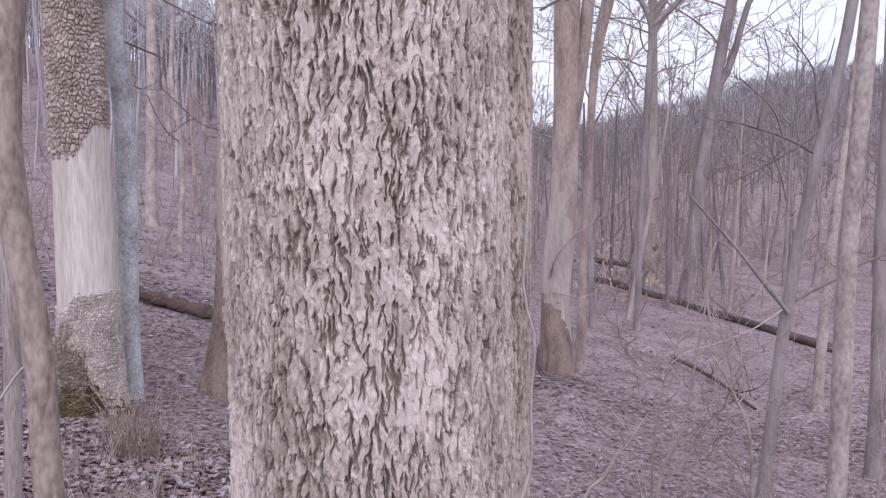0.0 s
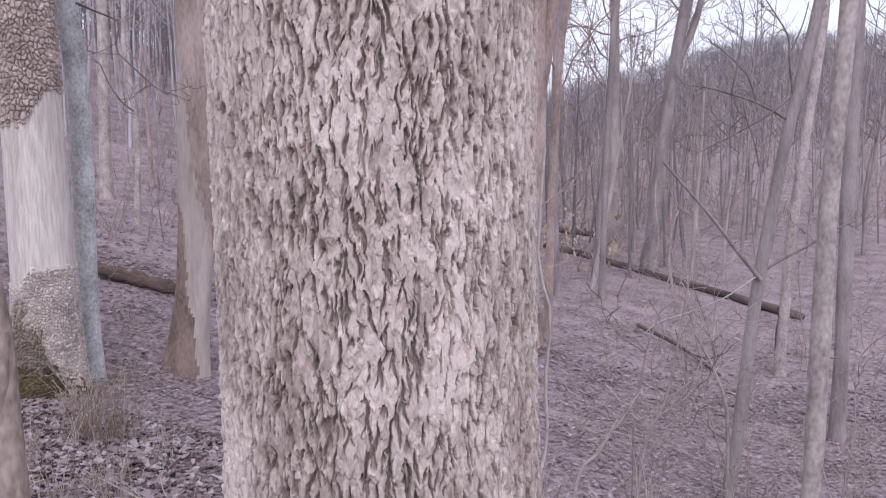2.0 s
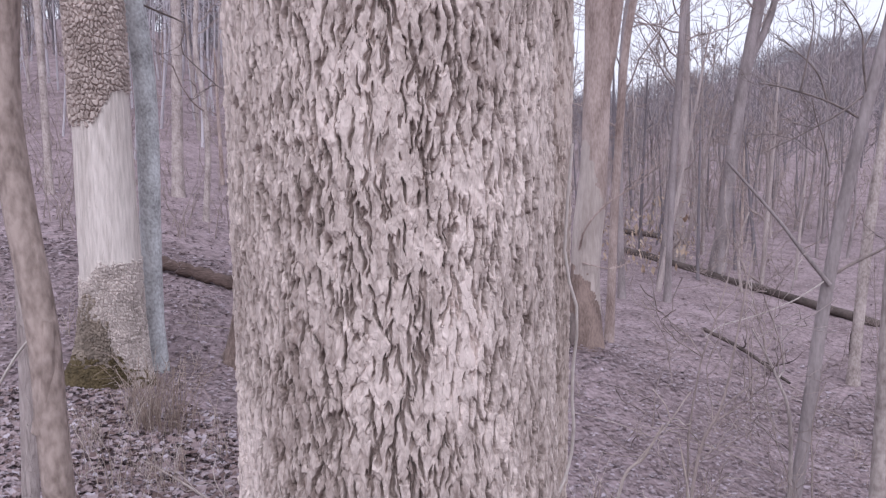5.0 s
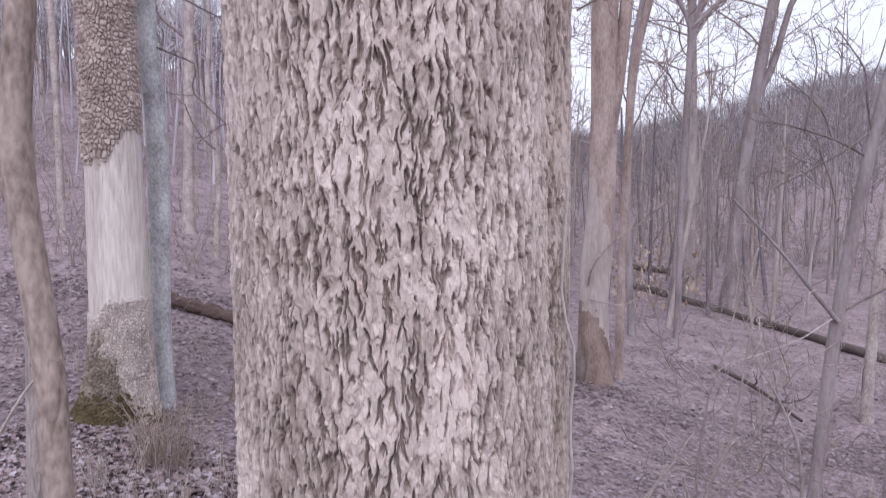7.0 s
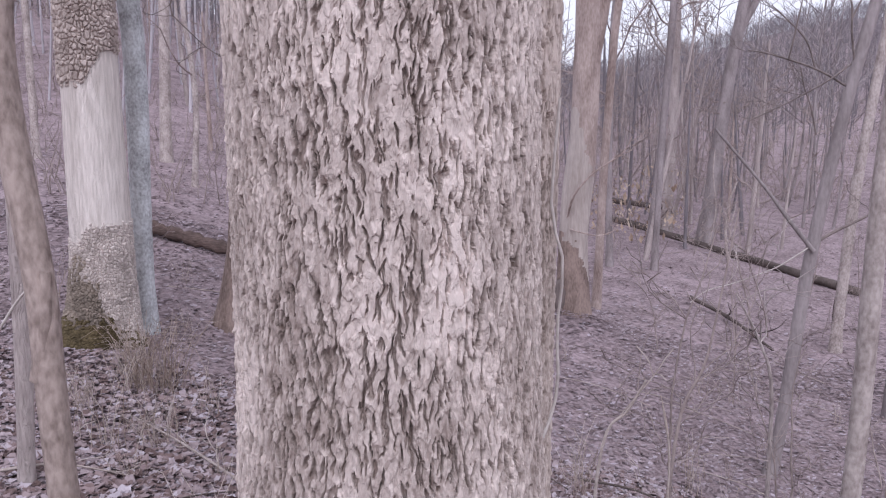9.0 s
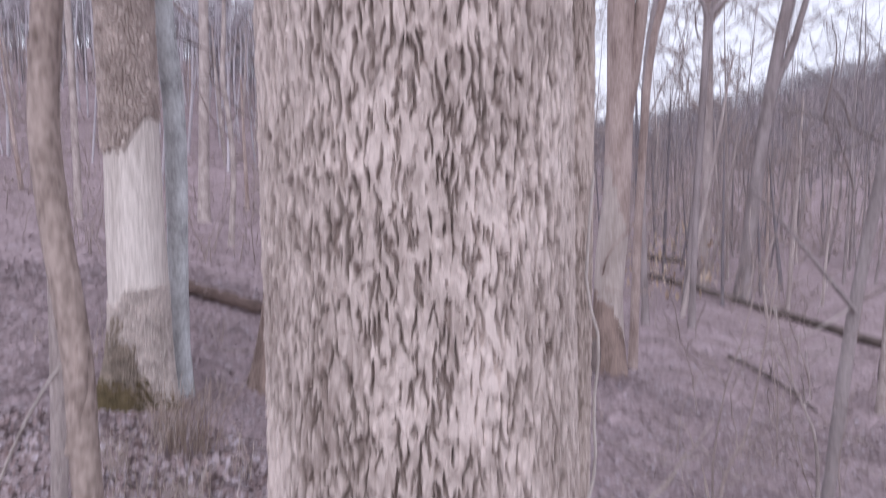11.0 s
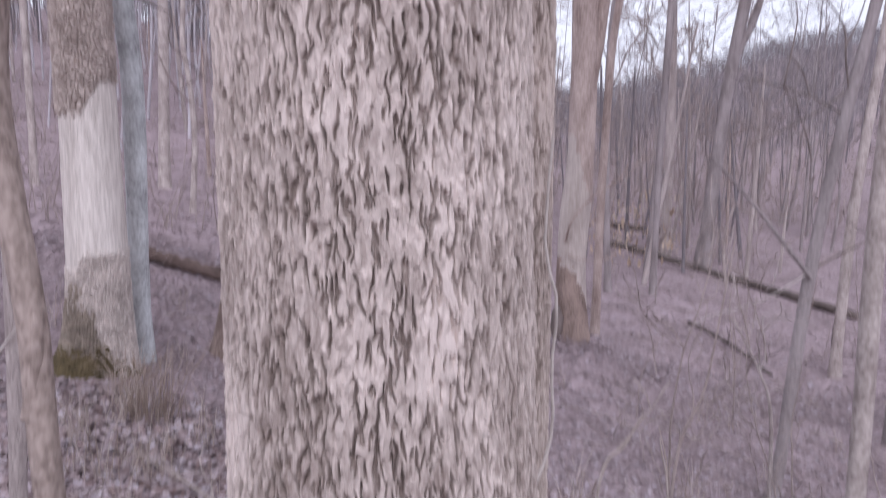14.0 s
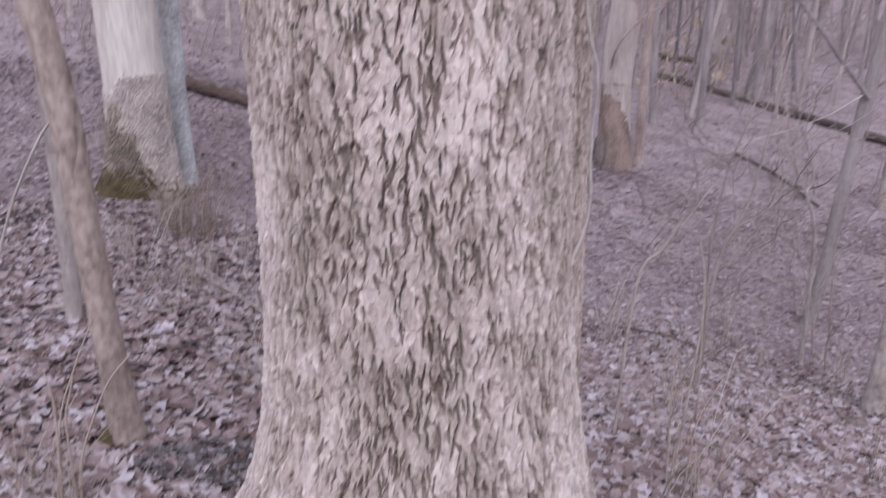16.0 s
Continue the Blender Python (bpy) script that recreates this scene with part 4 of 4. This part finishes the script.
# ---------------------------------------------------------------- fallen wood
def fallen(name, label, line, r0, r1, mat, sides=10, seed=1, category="log", group="", rough=0.12):
    line = np.array(line, float)
    for p in line:
        p[2] += gz(p[0], p[1])
    root = thing(name, line[0], label, category, group)
    tb = Tubes()
    p = spline(line, 20) - line[0]
    tb.add(np.vstack([p[:1] - 1e-3 * (p[1] - p[0]), p, p[-1:] + 1e-3 * (p[-1] - p[-2])]), np.concatenate([[0.001], np.linspace(r0, r1, 20) * (1 + rough * np.sin(np.arange(20) * 2.3 + seed) * np.sin(np.arange(20) * 0.9)), [0.001]]), sides, rough, seed)
    part("stem", tb.mesh("stem", mat), root)
    return root


fallen("fallen_log", "long dark fallen log on the valley floor", [(5.83, 34, 0.08), (7.2, 31, 0.1), (8.32, 28, 0.06), (9.4, 25, 0.1), (10.6, 21.5, 0.08)], 0.16, 0.12, LOGWOOD)
fallen("fallen_log", "short dark fallen log among tan leaves", [(6.9, 40, 0.14), (9.5, 38, 0.14)], 0.16, 0.14, LOGWOOD, seed=2)
fallen("fallen_log", "rotting brown log on the hillside", [(-5.0, 13.1, 0.13), (-4.34, 13.0, 0.13), (-3.5, 12.9, 0.1)], 0.105, 0.085, REDLOG, sides=14, seed=3, rough=0.3)

# ---------------------------------------------------------------- undergrowth: saplings, dry stalks, a hanging vine, sticks
def sapling(n_, seed):
    r = random.Random(seed)
    h = r.uniform(1.4, 3.2)
    root = thing("sapling", (0, -70 - n_, 0), "thin bare sapling with fine twigs", "sapling", "saplings")
    tb = Tubes()
    p, d = np.zeros(3), np.array([r.gauss(0, 0.12), r.gauss(0, 0.12), 1.0])
    pts = [p.copy()]
    for k in range(9):
        d = d + np.array([r.gauss(0, 0.1), r.gauss(0, 0.1), 0])
        p = p + d / np.linalg.norm(d) * h / 9
        pts.append(p.copy())
    tb.add(pts, np.linspace(0.012, 0.004, 10) * r.uniform(0.7, 1.3), 5)
    part("stem", tb.mesh("stem", TWIG), root)
    tw = Tubes()
    for k in range(9):
        i = r.randrange(2, 9)
        a_ = r.uniform(0, 6.28)
        grow(tw, r, pts[i], (math.cos(a_), math.sin(a_), 0.7), h * r.uniform(0.18, 0.4), 0.005, 1, (3, 3), 0.1, (4, 3, 3))
    tagged(part("twig_spray", tw.mesh("twig_spray", TWIG), root), kind="stuff")
    return root


def tuft(n_, seed, label="tuft of dry pale grass stalks", stalks=14, mat=None):
    r = random.Random(seed)
    root = thing("grass_tuft", (0, -90 - n_, 0), label, "dry grass", "dry tufts")
    tb = Tubes()
    for k in range(stalks):
        a_, lean, h = r.uniform(0, 6.28), r.uniform(0.05, 0.75), r.uniform(0.2, 0.62)
        o = np.array([r.gauss(0, 0.05), r.gauss(0, 0.05), -0.02])
        d = np.array([math.cos(a_), math.sin(a_), 0])
        tb.add([o, o + d * lean * h * 0.3 + np.array([0, 0, h * 0.5]), o + d * lean * h * 0.8 + np.array([0, 0, h * 0.9]), o + d * lean * h * 1.25 + np.array([0, 0, h * r.uniform(0.75, 1.0)])], (0.0026, 0.0022, 0.0017, 0.001), 3)
    tagged(part("grass", tb.mesh("grass", mat or STRAW), root), kind="stuff")
    return root


def plant(made_, places, lo=0.7, hi=1.25):
    for k, (x, y) in enumerate(places):
        m = Matrix.LocRotScale((x, y, gz(x, y)), Euler((rng.gauss(0, 0.06), rng.gauss(0, 0.06), rng.uniform(0, 6.28))), Vector([rng.uniform(lo, hi)] * 3))
        if k < len(made_):
            made_[k].matrix_basis = m
        else:
            copy_thing(made_[k % len(made_)], m)


spots = []
while len(spots) < 38:
    y_ = 6 + 26 * rng.random()
    x_ = y_ * rng.uniform(-0.1, 0.75) if rng.random() < 0.75 else y_ * rng.uniform(-0.75, -0.15)
    if math.hypot(x_ + 3.5, y_ - 8) > 0.8 and not (y_ < 7 and x_ < 0.5):
        spots.append((x_, y_))
young = [sapling(k, 300 + k) for k in range(9)]
plant(young, spots)
# taller ones on the valley side
for k in range(4):
    y_ = rng.uniform(9, 18)
    x_ = y_ * rng.uniform(0.2, 0.62)
    copy_thing(young[k % 9], Matrix.LocRotScale((x_, y_, gz(x_, y_)), Euler((rng.gauss(0, 0.1), rng.gauss(0, 0.1), rng.uniform(0, 6.28))), Vector([rng.uniform(1.3, 1.9)] * 3)))
spots = [(-2.0, 5.2), (-2.1, 5.35), (-1.9, 5.3), (-2.2, 5.1), (-2.6, 6.4), (-2.9, 7.0), (-3.0, 7.35), (-1.26, 2.2), (-1.32, 2.3), (-1.5, 2.4), (-1.1, 3.6), (-1.0, 3.4), (0.77, 3.2), (0.9, 3.4), (0.7, 3.6), (1.2, 4.0)]
for k in range(44):
    y_ = rng.uniform(4.0, 12)
    spots.append((y_ * rng.uniform(0.08, 0.6) if k % 3 else y_ * rng.uniform(-0.6, -0.25), y_))
plant([tuft(k, 400 + k) for k in range(7)], spots, 0.6, 1.1)

plant([tuft(20 + k, 450 + k, "bushy tuft of brown withered stalks by the stripped tree", 34, BRUSH) for k in range(4)], [(-2.5, 6.5), (-2.64, 6.6), (-2.4, 6.65), (-2.75, 7.0)], 0.95, 1.2)


def stick(name, label, line, r0, r1, mat, category="stick", seed=1, twigs=0):
    line = np.array(line, float)
    root = thing(name, line[0], label, category)
    tb = Tubes()
    p = spline(line, 16) - line[0]
    tb.add(p, np.linspace(r0, r1, 16), 7, 0.15, seed)
    part("stem", tb.mesh("stem", mat), root)
    if twigs:
        r = random.Random(seed)
        tw = Tubes()
        for k in range(twigs):
            i = r.randrange(3, 15)
            d = p[i] - p[i - 1]
            d = d / np.linalg.norm(d) + np.array([r.gauss(0, 0.6), r.gauss(0, 0.5), r.gauss(0.2, 0.4)])
            grow(tw, r, p[i], d, np.linalg.norm(p[-1]) * 0.35, r0 * 0.4, 1, (3, 2), 0.1, (4, 3, 3))
        tagged(part("twig_spray", tw.mesh("twig_spray", mat), root), kind="stuff")
    return root


def low_line(*pts):
    """Places on the ground, raised by the third number."""
    return [(x, y, gz(x, y) + up) for x, y, up in pts]


stick("hanging_vine", "pale woody vine hanging beside the great trunk", [(0.24, 2.3, 1.45), (0.225, 2.3, 1.17), (0.26, 2.3, 1.02), (0.25, 2.31, 0.84), (0.255, 2.3, 0.68), (0.22, 2.28, 0.55), (0.16, 2.24, 0.42), (0.12, 2.3, gz(0.12, 2.3))], 0.0042, 0.005, PALE_STICK, "vine", 5)
stick("leaning_stick", "pale curved dead stick leaning from the leaves", [(-2.0, 3.0, gz(-2.0, 3.0)), (-1.9, 3.0, 0.1), (-1.84, 3, 0.27), (-1.73, 3, 0.51), (-1.6, 3, 0.72), (-1.52, 3.0, 0.8)], 0.0075, 0.0045, PALE_STICK, "stick", 6)
stick("bent_twig", "pale bent twig rising from the leaves", [(0.6, 3.8, gz(0.6, 3.8)), (0.66, 3.8, -0.13), (0.77, 3.8, 0.05), (0.85, 3.8, 0.2)], 0.008, 0.005, DEADWOOD, "stick", 7, 1)
stick("young_sapling", "forked grey sapling with a leaning stem", [(1.42, 5.5, gz(1.42, 5.5)), (1.49, 5.5, -0.65), (1.64, 5.5, -0.25), (1.72, 5.5, 0.23), (1.8, 5.5, 0.8)], 0.013, 0.005, TWIG, "sapling", 8, 5)
stick("young_sapling", "dark crooked sapling with bare twigs", [(2.92, 7.5, gz(2.92, 7.5)), (2.89, 7.5, -1.15), (2.75, 7.5, -0.67), (2.5, 7.5, -0.21)], 0.022, 0.008, BARK_B, "sapling", 9, 4)
stick("upright_stalk", "tall thin dry stalk standing in the leaves", [(0.77, 3.3, gz(0.77, 3.3)), (0.84, 3.3, -0.06), (0.8, 3.3, 0.27)], 0.006, 0.003, DEADWOOD, "stalk", 10)
stick("fallen_branch", "dark fallen branch on the slope", low_line((5.2, 18.3, 0.14), (5.67, 17, 0.12), (5.94, 15.3, 0.08)), 0.05, 0.026, LOGWOOD, "branch", 11, 3)
stick("fallen_branch", "thin dark branch lying level on the slope", low_line((1.0, 6.5, 0.1), (1.5, 6.55, 0.14), (2.0, 6.5, 0.1)), 0.012, 0.006, LOGWOOD, "branch", 12, 3)
# straw stalks and bent twigs that stand out singly
for k, way in enumerate(([(-1.33, 2.3, -0.3), (-1.29, 2.3, -0.02), (-1.21, 2.3, 0.18), (-1.13, 2.3, 0.34)],
                         [(-1.27, 2.3, -0.3), (-1.24, 2.3, -0.14), (-1.17, 2.3, 0.03), (-1.11, 2.3, 0.14), (-1.04, 2.3, 0.22)],
                         [(-1.29, 2.32, -0.3), (-1.27, 2.3, -0.02), (-1.24, 2.3, 0.09), (-1.22, 2.3, 0.16)],
                         [(-1.32, 2.28, -0.3), (-1.3, 2.3, -0.01), (-1.3, 2.3, 0.09), (-1.31, 2.3, 0.17)],
                         [(0.78, 3.4, -0.8), (0.77, 3.4, -0.5), (0.78, 3.4, -0.23)], [(0.86, 3.4, -0.8), (0.89, 3.4, -0.61), (0.98, 3.4, -0.39)],
                         [(0.82, 3.45, -0.8), (0.83, 3.4, -0.55), (0.86, 3.4, -0.3)], [(1.19, 4.5, -1.2), (1.16, 4.5, -0.48), (1.14, 4.5, -0.28), (1.1, 4.5, -0.12)],
                         [(-1.96, 4.5, -0.98), (-1.88, 4.5, -0.79), (-1.83, 4.5, -0.69)])):
    way[0] = (way[0][0], way[0][1], min(way[1][2] - 0.02, gz(way[0][0], way[0][1])))
    stick("straw_stalk", "single dry straw stalk standing in the leaves", way, 0.0042, 0.0022, STRAW, "stalk", 600 + k)
stick("pale_twig", "pale arched dead twig caught on the leaning tree", [(2.41, 8.6, -0.56), (2.58, 8.6, -0.43), (2.88, 8.6, -0.34), (3.29, 8.7, -0.21), (3.52, 8.8, -0.11), (3.74, 8.94, -0.02)], 0.0045, 0.009, PALE_STICK, "twig", 621, 2)
stick("leaning_branch", "grey dead branch leaning against the slim tree", [(3.78, 8.92, -0.06), (3.45, 8.92, 0.33), (3.2, 8.92, 0.64), (2.66, 8.92, 1.23)], 0.026, 0.014, BARK_DUSK, "branch", 625)
stick("broken_snag", "short dark broken snag on the slope", [(8.5, 18.3, gz(8.5, 18.3) - 0.05), (8.48, 18.3, -2.9), (8.5, 18.3, -2.6), (8.45, 18.3, -2.36)], 0.11, 0.05, LOGWOOD, "snag", 622)
stick("hanging_vine", "pale thin vine beside the leaning tree", [(8.52, 27.6, gz(8.52, 27.6)), (8.4, 27.6, -2.96), (8.55, 27.6, -1.83), (8.39, 27.6, -0.71), (8.4, 27.6, 0.13)], 0.03, 0.02, SAPLING, "vine", 623)
stick("young_sapling", "pale forked sapling beside the fallen log", [(8.33, 25.4, gz(8.33, 25.4)), (8.2, 25.4, -2.28), (8.24, 25.4, -1.41), (8.45, 25.4, -0.72)], 0.05, 0.02, SAPLING, "sapling", 624, 4)
for k in range(20):
    y_ = rng.uniform(3.2, 14)
    x_ = y_ * (rng.uniform(0.12, 0.6) if k % 3 else rng.uniform(-0.6, -0.2))
    a_, ll = rng.uniform(0, 3.14), rng.uniform(0.4, 1.6)
    stick("fallen_branch", "grey dead branch lying among the leaves", low_line((x_, y_, 0.03), (x_ + 0.5 * ll * math.cos(a_), y_ + 0.5 * ll * math.sin(a_), 0.07), (x_ + ll * math.cos(a_), y_ + ll * math.sin(a_), 0.04)), rng.uniform(0.005, 0.011), 0.004, rng.choice((DEADWOOD, LOGWOOD, DEADWOOD)), "branch", 500 + k, rng.choice((0, 2, 3)))

# ---------------------------------------------------------------- leaf litter
def leaf_shape(size, rnd, rim=4):
    """A curled leaf as a fan: a rim with lobes round a sunken middle, tip and stalk bent up."""
    w_, c, t_ = size * rnd.uniform(0.26, 0.38), size * rnd.uniform(0.02, 0.28), size * rnd.uniform(0, 0.25)
    out = []
    for k in range(rim):
        a_ = 2 * math.pi * k / rim
        lobe = 1.0 if rim == 4 or k % 2 == 0 else rnd.uniform(0.65, 1.0)
        x, y = math.cos(a_) * lobe, math.sin(a_) * lobe
        out.append((size * (0.5 * x + rnd.uniform(-0.06, 0.06)), w_ * y, t_ * x * x + c * y * y * rnd.uniform(0.3, 1) + (0 if rim == 4 else size * rnd.gauss(0, 0.035))))
    return np.array(out + [(0, 0, 0)])


def fan(rim):
    return np.array([(k, (k + 1) % rim, rim) for k in range(rim)])


rs = np.random.RandomState(4)


def litter(n, y0, y1, s0, s1, power, size, tip=0.22, curl=1.0, rim=4):
    """Leaves lying about, as one mesh."""
    y = y0 + (y1 - y0) * rs.rand(n) ** power
    x = y * (s0 + (s1 - s0) * rs.rand(n))
    shapes = np.array([leaf_shape(1.0, random.Random(k), rim) for k in range(12)])
    v = shapes[rs.randint(0, 12, n)] * (size * (0.55 + 0.75 * rs.rand(n)))[:, None, None]
    v[..., 2] *= curl
    yaw, tx, ty = rs.rand(n) * 6.28, rs.randn(n) * tip, rs.randn(n) * tip
    v[..., 2] += v[..., 0] * tx[:, None] + v[..., 1] * ty[:, None]
    c, s = np.cos(yaw)[:, None], np.sin(yaw)[:, None]
    vx, vy = v[..., 0] * c - v[..., 1] * s, v[..., 0] * s + v[..., 1] * c
    vz = v[..., 2] + (ground_z(x, y) + 0.012 + 0.02 * rs.rand(n))[:, None]
    f = fan(rim)[None] + (rim + 1) * np.arange(n)[:, None, None]
    return np.stack([vx + x[:, None], vy + y[:, None], vz], -1).reshape(-1, 3), f.reshape(-1, 3)


v, f = litter(36000, 1.2, 7.5, -0.75, 0.8, 0.95, 0.078, 0.24, 1.0, 10)
tagged(new("leaf_litter", raw_mesh("leaf_litter", v, f, LEAF, shade=False)), "near carpet of curled brown and pale dead leaves", "leaves", kind="stuff")
v, f = litter(56000, 4.0, 15, -0.75, 0.8, 0.85, 0.066, 0.13, 0.7)
tagged(new("leaf_litter", raw_mesh("leaf_litter", v, f, LEAF_FAR, shade=False)), "carpet of curled brown and grey dead leaves", "leaves", kind="stuff")
v, f = litter(34000, 13, 60, -0.75, 0.8, 1.35, 0.11, 0.09, 0.7)
tagged(new("leaf_litter", raw_mesh("leaf_litter", v, f, LEAF_FAR, shade=False)), "distant carpet of brown dead leaves", "leaves", kind="stuff")

def scattered(sx, sy, size, tip, up):
    """Leaves lying at given places, as one mesh."""
    v, f = litter(len(sx), 1.7, 2.1, -0.5, -0.2, 1.0, size, tip)
    v = v.reshape(-1, 5, 3)
    mid = v.mean(1)
    v = v + np.stack([sx - mid[:, 0], sy - mid[:, 1], ground_z(sx, sy) - ground_z(mid[:, 0], mid[:, 1]) + up], -1)[:, None]
    return v.reshape(-1, 3), f


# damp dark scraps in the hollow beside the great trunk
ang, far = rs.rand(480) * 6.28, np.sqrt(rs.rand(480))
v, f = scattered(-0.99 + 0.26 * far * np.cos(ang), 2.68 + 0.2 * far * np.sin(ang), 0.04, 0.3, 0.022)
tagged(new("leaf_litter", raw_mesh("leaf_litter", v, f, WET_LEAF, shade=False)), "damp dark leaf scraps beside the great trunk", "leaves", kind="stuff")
# the same carpet goes on round the path
v, f = scattered(rs.rand(14000) * 11 - 5.5, rs.rand(14000) * 6.5 - 3.5, 0.078, 0.22, 0.0)
tagged(new("leaf_litter", raw_mesh("leaf_litter", v, f, LEAF, shade=False)), "curled brown dead leaves round the path", "leaves", kind="stuff")

bv, bf = litter(420, 26, 38, 0.16, 0.27, 1.0, 0.13, 1.2)
bv = bv.reshape(-1, 5, 3)
bv[..., 2] += np.abs(rs.randn(len(bv), 1)) * 0.9 + 0.2
tagged(new("beech_leaves", raw_mesh("beech_leaves", bv.reshape(-1, 3), bf, BEECH, shade=False)), "pale tan leaves still clinging to low twigs", "leaves", kind="stuff")

# the nearest leaves, one by one
leaf_meshes = []
for k in range(8):
    leaf_meshes.append(raw_mesh("leaf", leaf_shape(1.0, random.Random(70 + k), 12), fan(12), LEAF_ONE, shade=False))
for k in range(300):
    y_ = rng.uniform(1.9, 4.2)
    x_ = y_ * (rng.uniform(-0.62, -0.28) if k % 2 else rng.uniform(0.14, 0.6))
    leaf = part("leaf", leaf_meshes[k % 8], ground)
    leaf.matrix_basis = Matrix.LocRotScale((x_, y_, gz(x_, y_) + 0.045), Euler((rng.gauss(0, 0.25), rng.gauss(0, 0.25), rng.uniform(0, 6.28))), Vector([rng.uniform(0.05, 0.085)] * 3))
